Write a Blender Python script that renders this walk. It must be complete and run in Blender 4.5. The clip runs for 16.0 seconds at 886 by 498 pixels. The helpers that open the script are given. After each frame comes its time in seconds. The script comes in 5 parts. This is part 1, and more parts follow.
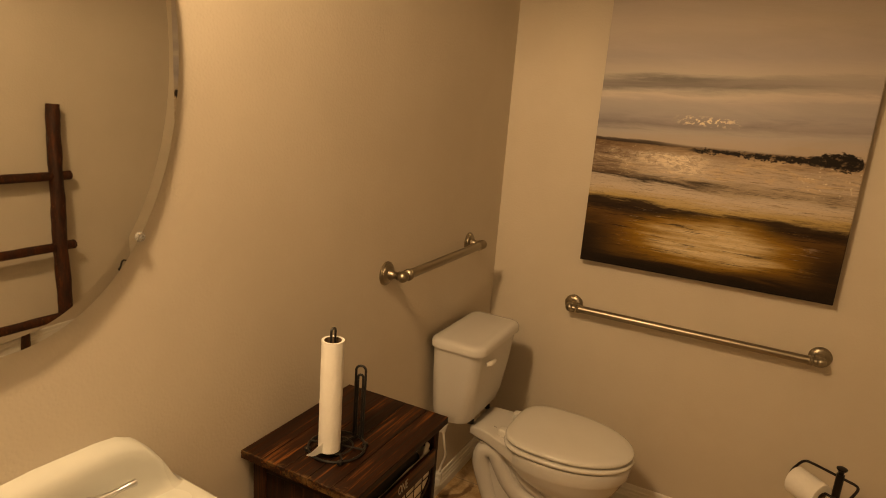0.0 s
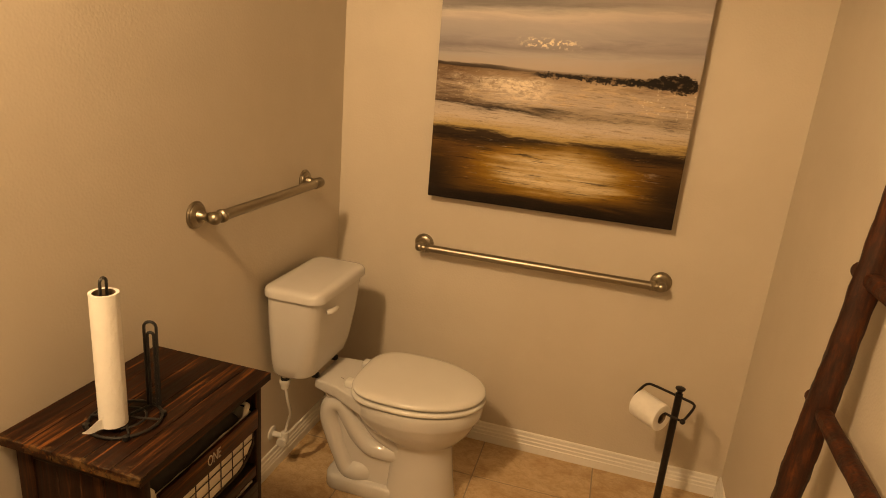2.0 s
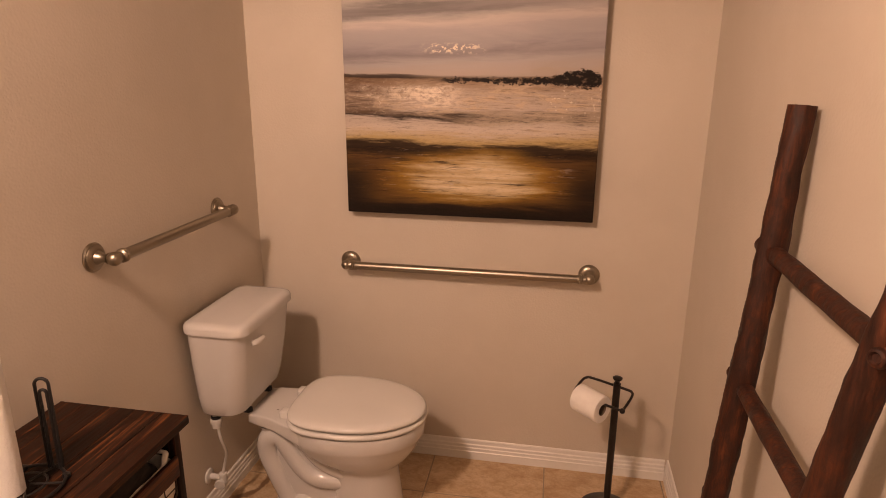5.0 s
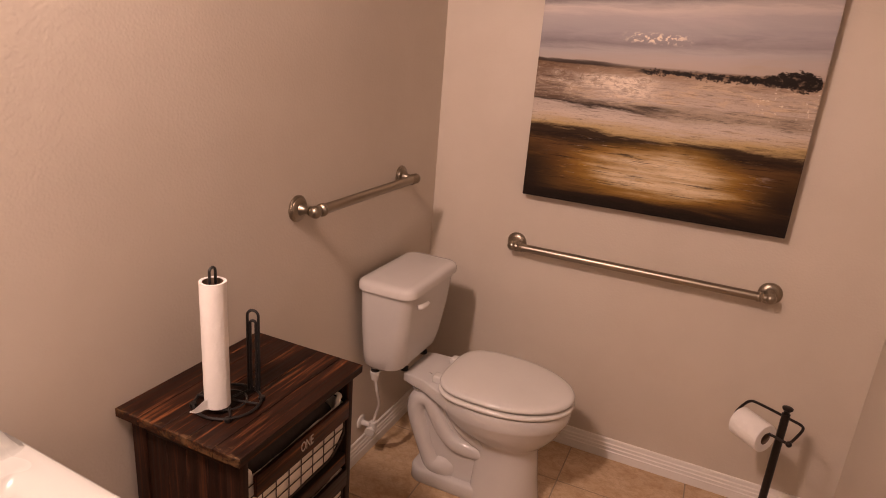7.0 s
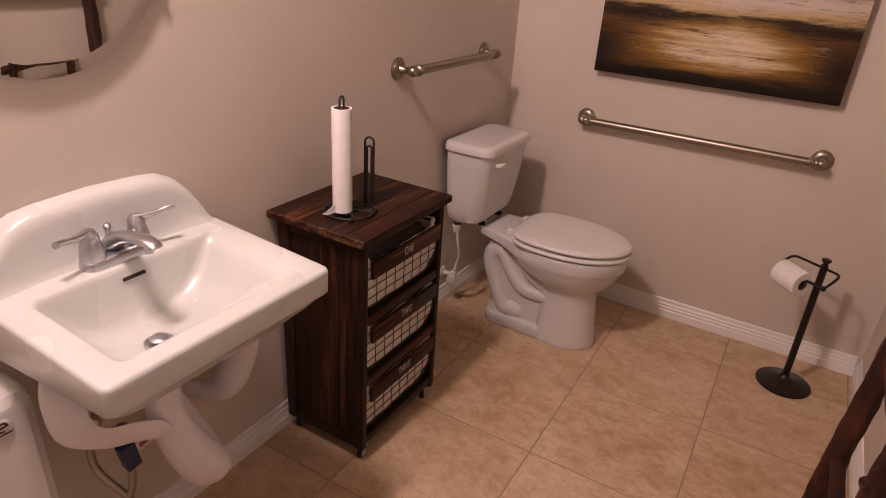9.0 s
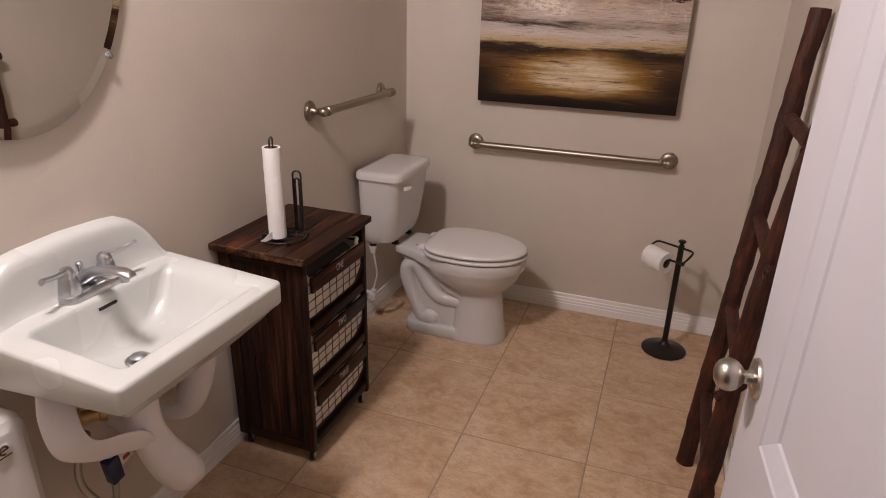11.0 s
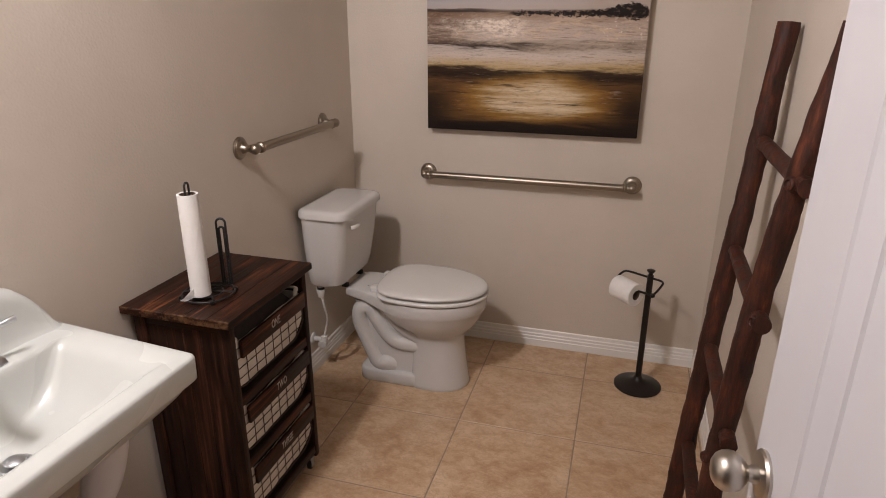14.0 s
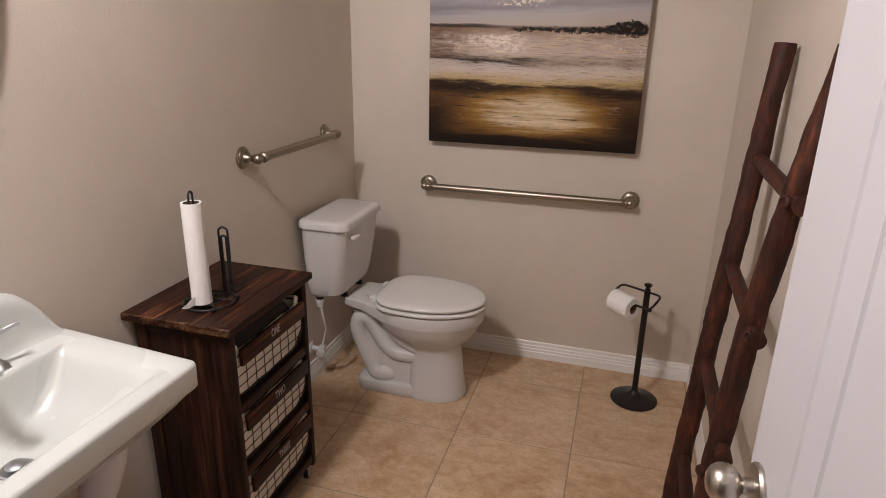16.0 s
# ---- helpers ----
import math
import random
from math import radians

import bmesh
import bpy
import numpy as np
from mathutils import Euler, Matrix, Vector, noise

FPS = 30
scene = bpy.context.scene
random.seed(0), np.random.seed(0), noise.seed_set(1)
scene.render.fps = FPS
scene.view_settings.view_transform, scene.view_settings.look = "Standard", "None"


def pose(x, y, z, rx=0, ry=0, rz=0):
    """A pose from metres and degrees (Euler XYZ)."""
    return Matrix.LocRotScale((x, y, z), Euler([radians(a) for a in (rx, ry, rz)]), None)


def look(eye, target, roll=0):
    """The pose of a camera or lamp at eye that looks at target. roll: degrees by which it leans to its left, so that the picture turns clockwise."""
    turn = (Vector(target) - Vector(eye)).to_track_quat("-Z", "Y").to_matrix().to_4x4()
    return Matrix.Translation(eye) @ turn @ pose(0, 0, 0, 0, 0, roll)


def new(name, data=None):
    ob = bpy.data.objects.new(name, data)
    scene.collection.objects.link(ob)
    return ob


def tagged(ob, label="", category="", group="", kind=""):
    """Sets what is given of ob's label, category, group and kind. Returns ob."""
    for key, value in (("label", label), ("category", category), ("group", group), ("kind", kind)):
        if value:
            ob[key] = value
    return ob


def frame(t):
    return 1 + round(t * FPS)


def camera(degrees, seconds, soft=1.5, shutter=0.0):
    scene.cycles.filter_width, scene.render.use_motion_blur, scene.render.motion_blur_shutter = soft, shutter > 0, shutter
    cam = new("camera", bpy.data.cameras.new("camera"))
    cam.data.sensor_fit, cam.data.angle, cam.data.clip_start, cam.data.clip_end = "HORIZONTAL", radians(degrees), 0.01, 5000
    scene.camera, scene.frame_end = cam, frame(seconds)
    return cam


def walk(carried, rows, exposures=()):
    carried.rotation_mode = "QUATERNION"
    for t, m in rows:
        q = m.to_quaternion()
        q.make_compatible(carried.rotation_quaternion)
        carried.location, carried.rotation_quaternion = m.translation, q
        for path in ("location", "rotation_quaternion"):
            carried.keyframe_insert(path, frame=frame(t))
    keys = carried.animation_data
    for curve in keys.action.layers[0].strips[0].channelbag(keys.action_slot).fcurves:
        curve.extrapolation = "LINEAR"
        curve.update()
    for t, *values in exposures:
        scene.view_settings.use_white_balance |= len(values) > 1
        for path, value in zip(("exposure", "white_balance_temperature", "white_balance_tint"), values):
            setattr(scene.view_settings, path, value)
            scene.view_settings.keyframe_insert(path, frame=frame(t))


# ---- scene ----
cam = camera(70.5, 16.0, soft=0.95)
PATH = [
    (0, (1.01, -2.529, 1.63), (0.136, -0.793, 1.16), 4.5),
    (0.5, (1.027, -2.462, 1.623), (0.249, -0.671, 1.192), 5.6),
    (1, (1.031, -2.414, 1.587), (0.39, -0.565, 1.179), 8.3),
    (1.5, (1.049, -2.349, 1.547), (0.4, -0.539, 0.997), 6.4),
    (2, (1.083, -2.311, 1.542), (0.583, -0.465, 0.958), 5.0),
    (2.5, (1.097, -2.292, 1.534), (0.674, -0.438, 0.915), 5.1),
    (3, (1.103, -2.292, 1.527), (0.658, -0.442, 0.913), 3.0),
    (3.2, (1.11, -2.288, 1.52), (0.671, -0.445, 0.879), 1.6),
    (5.3, (1.153, -2.244, 1.551), (0.811, -0.336, 1.057), 0.6),
    (5.5, (1.153, -2.233, 1.582), (0.764, -0.323, 1.132), 1.2),
    (6, (1.124, -2.211, 1.608), (0.619, -0.315, 1.22), 1.9),
    (6.5, (1.084, -2.235, 1.597), (0.429, -0.394, 1.171), 5.2),
    (7, (1.068, -2.3, 1.551), (0.305, -0.56, 0.927), 4.6),
    (7.5, (1.064, -2.379, 1.495), (0.235, -0.724, 0.737), 4.7),
    (8, (1.087, -2.48, 1.449), (0.19, -0.895, 0.622), 4.7),
    (8.5, (1.137, -2.575, 1.427), (0.25, -1.019, 0.536), 4.3),
    (8.6, (1.159, -2.59, 1.43), (0.257, -1.037, 0.549), 4.0),
    (10.8, (1.293, -2.963, 1.483), (0.616, -1.248, 0.708), 1.1),
    (11, (1.291, -2.956, 1.489), (0.658, -1.213, 0.74), 1.5),
    (11.5, (1.284, -2.83, 1.478), (0.712, -1.069, 0.722), 0.9),
    (12, (1.28, -2.727, 1.478), (0.728, -0.943, 0.762), -0.3),
    (12.5, (1.273, -2.697, 1.476), (0.723, -0.91, 0.764), -0.1),
    (13, (1.265, -2.705, 1.476), (0.727, -0.911, 0.774), 0.6),
    (13.5, (1.266, -2.719, 1.483), (0.72, -0.924, 0.792), 0.7),
    (14, (1.269, -2.729, 1.485), (0.727, -0.93, 0.799), 0.1),
    (14.5, (1.27, -2.736, 1.487), (0.737, -0.93, 0.814), 0.3),
    (15, (1.271, -2.744, 1.492), (0.716, -0.938, 0.836), 1.0),
    (15.5, (1.268, -2.745, 1.488), (0.727, -0.934, 0.832), 1.0),
    (16, (1.267, -2.747, 1.492), (0.729, -0.934, 0.84), 1.0),
]
EXPOSURES = [
    (0, -0.50, 32000, 12),
    (0.5, -0.24, 40000, 14),
    (1.0, -0.14, 40000, 12),
    (2.0, -0.04, 32000, 13),
    (3.2, -0.01, 18500, 18),
    (5.5, 0.0, 10400, 33),
    (6.2, 0.02, 9500, 32),
    (7.2, -0.06, 8700, 34),
    (8.0, -0.12, 7900, 32),
    (8.6, -0.19, 7700, 33),
    (11, -0.19, 6400, 13),
    (12.5, -0.17, 6300, 8),
    (13.5, -0.10, 6250, 7),
    (16, -0.07, 6200, 6),
]
walk(cam, [(t, look(eye, target, roll)) for t, eye, target, roll in PATH], EXPOSURES)

# ---- light: three shaded bulbs over the sink, bounced by pale walls ----
def lamp(name, at, watts, radius, colour):
    data = bpy.data.lights.new(name, "SPOT")
    data.energy, data.shadow_soft_size, data.color = watts, radius, colour
    data.spot_size, data.spot_blend = radians(173), 0.30
    ob = new(name, data)
    ob.location = at
    return ob


for y in (-2.37, -2.27, -2.17):
    lamp("sink_lamp", (0.30, y, 2.41), 35.0, 0.065, (1.0, 0.895, 0.895))
# weak fill added out in the hallway, where no fitting is known
lamp("hall_lamp", (1.1, -3.75, 2.35), 4, 0.1, (1.0, 0.9, 0.9))
world = bpy.data.worlds.new("world")
world.use_nodes = True
world.node_tree.nodes["Background"].inputs[0].default_value = (0.9, 0.85, 0.8, 1)
world.node_tree.nodes["Background"].inputs[1].default_value = 0.02
scene.world = world


# ---- material helpers ----
class Tree:
    def __init__(self, name, rough=0.5, metal=0.0, spec=0.5):
        self.mat = bpy.data.materials.new(name)
        self.mat.use_nodes = True
        self.nt = self.mat.node_tree
        self.bsdf = self.nt.nodes["Principled BSDF"]
        self.bsdf.inputs["Roughness"].default_value = rough
        self.bsdf.inputs["Metallic"].default_value = metal
        self.bsdf.inputs["Specular IOR Level"].default_value = spec

    def node(self, kind, **props):
        n = self.nt.nodes.new(kind)
        for k, v in props.items():
            setattr(n, k, v)
        return n

    def put(self, socket, value):
        if isinstance(value, bpy.types.NodeSocket):
            self.nt.links.new(value, socket)
        elif isinstance(value, tuple) and len(value) == 3 and socket.type == "RGBA":
            socket.default_value = (*value, 1)
        else:
            socket.default_value = value

    def coords(self, scale=(1, 1, 1), shift=None, spin=0.0):
        c = self.node("ShaderNodeTexCoord").outputs["Object"]
        m = self.node("ShaderNodeMapping")
        self.put(m.inputs["Vector"], c)
        m.inputs["Scale"].default_value = scale
        m.inputs["Rotation"].default_value = (0, 0, spin)
        if shift is not None:
            self.put(m.inputs["Location"], shift)
        return m.outputs[0]

    def random(self):
        return self.node("ShaderNodeObjectInfo").outputs["Random"]

    def noise(self, vec, scale=1.0, detail=4.0, rough=0.55, distort=0.0):
        n = self.node("ShaderNodeTexNoise")
        self.put(n.inputs["Vector"], vec)
        n.inputs["Scale"].default_value = scale
        n.inputs["Detail"].default_value = detail
        n.inputs["Roughness"].default_value = rough
        n.inputs["Distortion"].default_value = distort
        return n.outputs["Fac"]

    def math(self, op, a, b=0.0, clamp=False):
        n = self.node("ShaderNodeMath", operation=op, use_clamp=clamp)
        self.put(n.inputs[0], a)
        self.put(n.inputs[1], b)
        return n.outputs[0]

    def span(self, v, a, b, c=0.0, d=1.0):
        n = self.node("ShaderNodeMapRange", interpolation_type="SMOOTHSTEP")
        self.put(n.inputs[0], v)
        for i, x in enumerate((a, b, c, d)):
            n.inputs[i + 1].default_value = x
        return n.outputs[0]

    def ramp(self, fac, stops):
        n = self.node("ShaderNodeValToRGB")
        r = n.color_ramp
        while len(r.elements) < len(stops):
            r.elements.new(0.5)
        for e, (p, c) in zip(r.elements, stops):
            e.position = p
            e.color = (*c, 1) if isinstance(c, tuple) else (c, c, c, 1)
        self.put(n.inputs[0], fac)
        return n.outputs[0]

    def mix(self, fac, a, b):
        n = self.node("ShaderNodeMix", data_type="RGBA")
        self.put(n.inputs[0], fac)
        self.put(n.inputs[6], a)
        self.put(n.inputs[7], b)
        return n.outputs[2]

    def split(self, vec):
        n = self.node("ShaderNodeSeparateXYZ")
        self.put(n.inputs[0], vec)
        return n.outputs

    def colour(self, c):
        self.put(self.bsdf.inputs["Base Color"], c)

    def rough(self, r):
        self.put(self.bsdf.inputs["Roughness"], r)

    def bump(self, height, strength, distance):
        n = self.node("ShaderNodeBump")
        n.inputs["Strength"].default_value = strength
        n.inputs["Distance"].default_value = distance
        self.put(n.inputs["Height"], height)
        self.put(self.bsdf.inputs["Normal"], n.outputs[0])


def paint(name, a, b, rough, peel, distance, grain=170.0):
    t = Tree(name, rough)
    v = t.coords()
    t.colour(t.mix(t.span(t.noise(v, 2.3, 5, 0.6), 0.35, 0.65), a, b))
    fine = t.noise(v, grain, 3, 0.5)
    cells = t.node("ShaderNodeTexVoronoi", feature="SMOOTH_F1")
    t.put(cells.inputs["Vector"], v)
    cells.inputs["Scale"].default_value = grain * 0.52
    cells.inputs["Smoothness"].default_value = 0.6
    blobs = t.span(cells.outputs["Distance"], 0.15, 0.75, 1.0, 0.0)
    waves = t.noise(v, 9.0, 2, 0.5)
    t.bump(t.math("ADD", t.math("ADD", t.math("MULTIPLY", fine, 0.5), blobs), t.math("MULTIPLY", waves, 0.5)), peel, distance)
    return t.mat


def wood(name, along, dark, mid, pale, rough=0.42, fine=1.0, worn=None):
    t = Tree(name, rough, 0.0, 0.2)
    s = [125 * fine, 125 * fine, 125 * fine]
    s[along] = 4.0 * fine
    off = t.node("ShaderNodeCombineXYZ")
    r = t.random()
    for i, k in enumerate((7.3, 13.1, 5.7)):
        t.put(off.inputs[i], t.math("MULTIPLY", r, k))
    v = t.coords(tuple(s), off.outputs[0])
    broad = t.coords(tuple(x * 0.28 for x in s), off.outputs[0])
    lines = t.noise(v, 1.0, 5, 0.62, 0.4)
    bands = t.noise(broad, 1.0, 3, 0.55, 1.2)
    burnt = t.noise(t.coords(tuple(x * (0.9 if i == along else 0.09) for i, x in enumerate(s)), off.outputs[0]), 1.0, 3, 0.6, 0.9)
    g = t.math("ADD", t.math("MULTIPLY", lines, 0.55), t.math("MULTIPLY", bands, 0.34))
    g = t.math("ADD", g, t.math("MULTIPLY", burnt, 0.24))
    c = t.ramp(g, [(0.47, dark), (0.60, mid), (0.78, pale)])
    if worn is not None:
        # stain rubbed off along the cut end
        y = t.split(t.node("ShaderNodeTexCoord").outputs["Object"])[1]
        rub = t.math("ADD", t.math("SUBTRACT", worn, y), t.math("MULTIPLY", t.math("SUBTRACT", t.noise(t.coords((22, 30, 30)), 1.0, 5, 0.7), 0.56), 0.16))
        c = t.mix(t.math("MULTIPLY", t.span(rub, -0.012, 0.016), 0.4), c, (0.26, 0.14, 0.065))
    t.colour(c)
    t.rough(t.span(lines, 0.3, 0.7, rough - 0.08, rough + 0.18))
    t.bump(lines, 0.35, 0.0012)
    return t.mat


def metal(name, colour, rough, grain=0.0):
    t = Tree(name, rough, 1.0)
    v = t.coords()
    n = t.noise(v, 9, 3, 0.5)
    t.colour(t.mix(n, tuple(c * 0.88 for c in colour), colour))
    t.rough(t.span(n, 0.3, 0.7, rough * 0.92, rough * 1.1))
    if grain:
        t.bump(t.noise(t.coords((900, 900, 900)), 1, 2), grain, 0.0004)
    return t.mat


def glaze(name, colour, rough=0.12):
    t = Tree(name, rough)
    v = t.coords()
    n = t.noise(v, 5, 4, 0.6)
    t.colour(t.mix(t.span(n, 0.3, 0.7), colour, tuple(c * 0.965 for c in colour)))
    t.rough(t.span(t.noise(v, 3, 2), 0.3, 0.7, rough * 0.92, rough * 1.1))
    return t.mat


WALL = paint("greige wall paint", (0.60, 0.535, 0.46), (0.57, 0.505, 0.43), 0.6, 0.21, 0.0012, 270)
CEILING = paint("ceiling paint", (0.72, 0.69, 0.64), (0.68, 0.65, 0.60), 0.8, 0.5, 0.002)
TRIM = paint("white trim paint", (0.80, 0.78, 0.75), (0.76, 0.74, 0.70), 0.34, 0.12, 0.0006, 90)
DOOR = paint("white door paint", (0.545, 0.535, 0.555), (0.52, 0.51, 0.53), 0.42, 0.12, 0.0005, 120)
CERAMIC = glaze("white vitreous china", (0.60, 0.585, 0.565), 0.085)
SINK_CHINA = glaze("white sink china", (0.575, 0.59, 0.56), 0.27)
PLASTIC = glaze("white plastic", (0.68, 0.665, 0.635), 0.2)
COVER = glaze("soft white vinyl", (0.74, 0.71, 0.715), 0.42)
NICKEL = metal("brushed nickel", (0.36, 0.31, 0.25), 0.35)
SATIN = metal("satin nickel", (0.55, 0.51, 0.46), 0.31)
CHROME = metal("worn chrome", (0.55, 0.555, 0.57), 0.32)
BRASS = metal("brass fitting", (0.65, 0.46, 0.2), 0.35)
HOSE = metal("braided steel hose", (0.42, 0.41, 0.39), 0.42, 0.5)
BOARD = wood("stained board along y", 1, (0.0085, 0.0033, 0.002), (0.030, 0.0092, 0.0042), (0.28, 0.094, 0.034), 0.46, 1.0, -1.52)
UPRIGHT = wood("stained board along z", 2, (0.0075, 0.0032, 0.002), (0.026, 0.0092, 0.005), (0.125, 0.045, 0.021), 0.5)
CROSS = wood("stained board along x", 0, (0.0075, 0.0032, 0.002), (0.024, 0.009, 0.0045), (0.10, 0.038, 0.017), 0.5)
# darkened copy of the board stain: the bays' shade is put into its colour
SHADED_BOARD = wood("shaded board in the bays", 1, (0.005, 0.003, 0.002), (0.012, 0.006, 0.004), (0.03, 0.013, 0.007), 0.6)


def bark(name):
    """Peeled branch with a dark uneven stain and patchy scrapes."""
    t = Tree(name, 0.66, 0.0, 0.3)
    v = t.coords((1, 1, 0.42))
    patch = t.noise(v, 26, 6, 0.66, 0.4)
    fibre = t.noise(t.coords((140, 140, 16)), 1.0, 5, 0.65, 0.5)
    g = t.math("ADD", t.math("MULTIPLY", patch, 0.62), t.math("MULTIPLY", fibre, 0.38))
    t.colour(t.ramp(g, [(0.36, (0.010, 0.0038, 0.0028)), (0.50, (0.040, 0.0115, 0.006)), (0.58, (0.075, 0.020, 0.0085)), (0.74, (0.19, 0.058, 0.022))]))
    t.rough(t.span(patch, 0.3, 0.7, 0.5, 0.75))
    t.bump(t.math("ADD", patch, t.math("MULTIPLY", fibre, 0.6)), 0.5, 0.003)
    return t.mat


BRANCH = bark("stained branch")


def plain(name, colour, rough, metal=0.0, grain=0.0, scale=120.0, low=0.82):
    t = Tree(name, rough, metal)
    v = t.coords()
    n = t.noise(v, scale * 0.2, 4)
    t.colour(t.mix(t.span(n, 0.3, 0.7), colour, tuple(c * low for c in colour)))
    if grain:
        t.bump(t.noise(v, scale, 3), grain, 0.001)
    return t.mat


IRON = plain("black painted iron", (0.012, 0.011, 0.011), 0.4, 0.0, 0.1)
BRONZE = plain("dark bronze paint", (0.016, 0.011, 0.009), 0.36, 0.3, 0.08)
WIRE = plain("dark brown wire", (0.03, 0.016, 0.010), 0.5)
RUBBER = plain("black rubber", (0.015, 0.015, 0.015), 0.6)
PAPER = plain("tissue paper", (0.82, 0.80, 0.77), 0.9, 0.0, 1.0, 170, 0.955)
CARD = plain("brown card core", (0.16, 0.105, 0.07), 0.85)
INK = plain("chalk white letters", (0.5, 0.46, 0.42), 0.7)
BLUE = plain("dark blue plastic", (0.012, 0.022, 0.07), 0.4)
RED = plain("red mark", (0.35, 0.05, 0.05), 0.6)
LOGO = plain("dark printed mark", (0.05, 0.02, 0.02), 0.5)
GROUT = plain("sand grout", (0.35, 0.275, 0.20), 0.9, 0.0, 0.5, 400)
SLOT = plain("dark overflow", (0.02, 0.012, 0.01), 0.7)
GREY_CLOTH = plain("grey bundled cloth", (0.045, 0.034, 0.028), 0.9, 0.0, 0.4, 300)


def cloth():
    t = Tree("cotton liner", 0.92)
    v = t.coords()
    t.colour(t.mix(t.span(t.noise(v, 14, 4), 0.3, 0.7), (0.74, 0.69, 0.61), (0.66, 0.61, 0.53)))
    t.bump(t.math("ADD", t.noise(v, 600, 2), t.math("MULTIPLY", t.noise(v, 26, 3), 1.6)), 0.4, 0.002)
    return t.mat


def stone_tile():
    t = Tree("travertine look tile", 0.34)
    off = t.node("ShaderNodeCombineXYZ")
    r = t.random()
    t.put(off.inputs[0], t.math("MULTIPLY", r, 31.0))
    t.put(off.inputs[1], t.math("MULTIPLY", r, 17.0))
    v = t.coords((1, 1, 1), off.outputs[0])
    drift = t.coords((1.0, 1.35, 1), off.outputs[0])
    clouds = t.noise(t.coords((11.0, 16.0, 1), off.outputs[0], 0.75), 1.0, 11, 0.8, 0.25)
    patch = t.noise(v, 3.2, 3, 0.5)
    veins = t.span(t.math("ABSOLUTE", t.math("SUBTRACT", t.noise(drift, 9.0, 8, 0.72, 0.5), 0.5)), 0.0, 0.03, 1.0, 0.0)
    c = t.ramp(t.math("ADD", t.math("MULTIPLY", clouds, 0.7), t.math("MULTIPLY", patch, 0.3)), [(0.36, (0.36, 0.205, 0.108)), (0.46, (0.505, 0.34, 0.203)), (0.54, (0.60, 0.435, 0.285)), (0.66, (0.70, 0.55, 0.40))])
    c = t.mix(t.math("MULTIPLY", veins, 0.36), c, (0.35, 0.21, 0.12))
    specks = t.span(t.noise(v, 95, 4, 0.65), 0.60, 0.70)
    c = t.mix(t.math("MULTIPLY", specks, 0.45), c, (0.30, 0.19, 0.11))
    c = t.mix(t.math("MULTIPLY", r, 0.22), c, (0.42, 0.27, 0.17))
    place = t.split(t.node("ShaderNodeTexCoord").outputs["Object"])
    ex = t.math("DIVIDE", t.math("SUBTRACT", place[0], 0.03), 0.085)
    ey = t.math("DIVIDE", t.math("SUBTRACT", place[1], -0.31), 0.12)
    ring = t.math("SQRT", t.math("ADD", t.math("MULTIPLY", ex, ex), t.math("MULTIPLY", ey, ey)))
    ring = t.math("ADD", ring, t.math("MULTIPLY", t.math("SUBTRACT", t.noise(v, 22, 4), 0.5), 0.5))
    stain = t.math("MULTIPLY", t.span(t.math("ABSOLUTE", t.math("SUBTRACT", ring, 0.9)), 0.16, 0.06), t.span(place[1], -0.22, -0.30))
    t.colour(t.mix(t.math("MULTIPLY", stain, 0.75), c, (0.13, 0.055, 0.02)))
    t.rough(t.span(clouds, 0.3, 0.7, 0.42, 0.30))
    t.bump(t.math("ADD", t.noise(v, 18, 5, 0.6), t.math("MULTIPLY", specks, -0.5)), 0.22, 0.0022)
    return t.mat


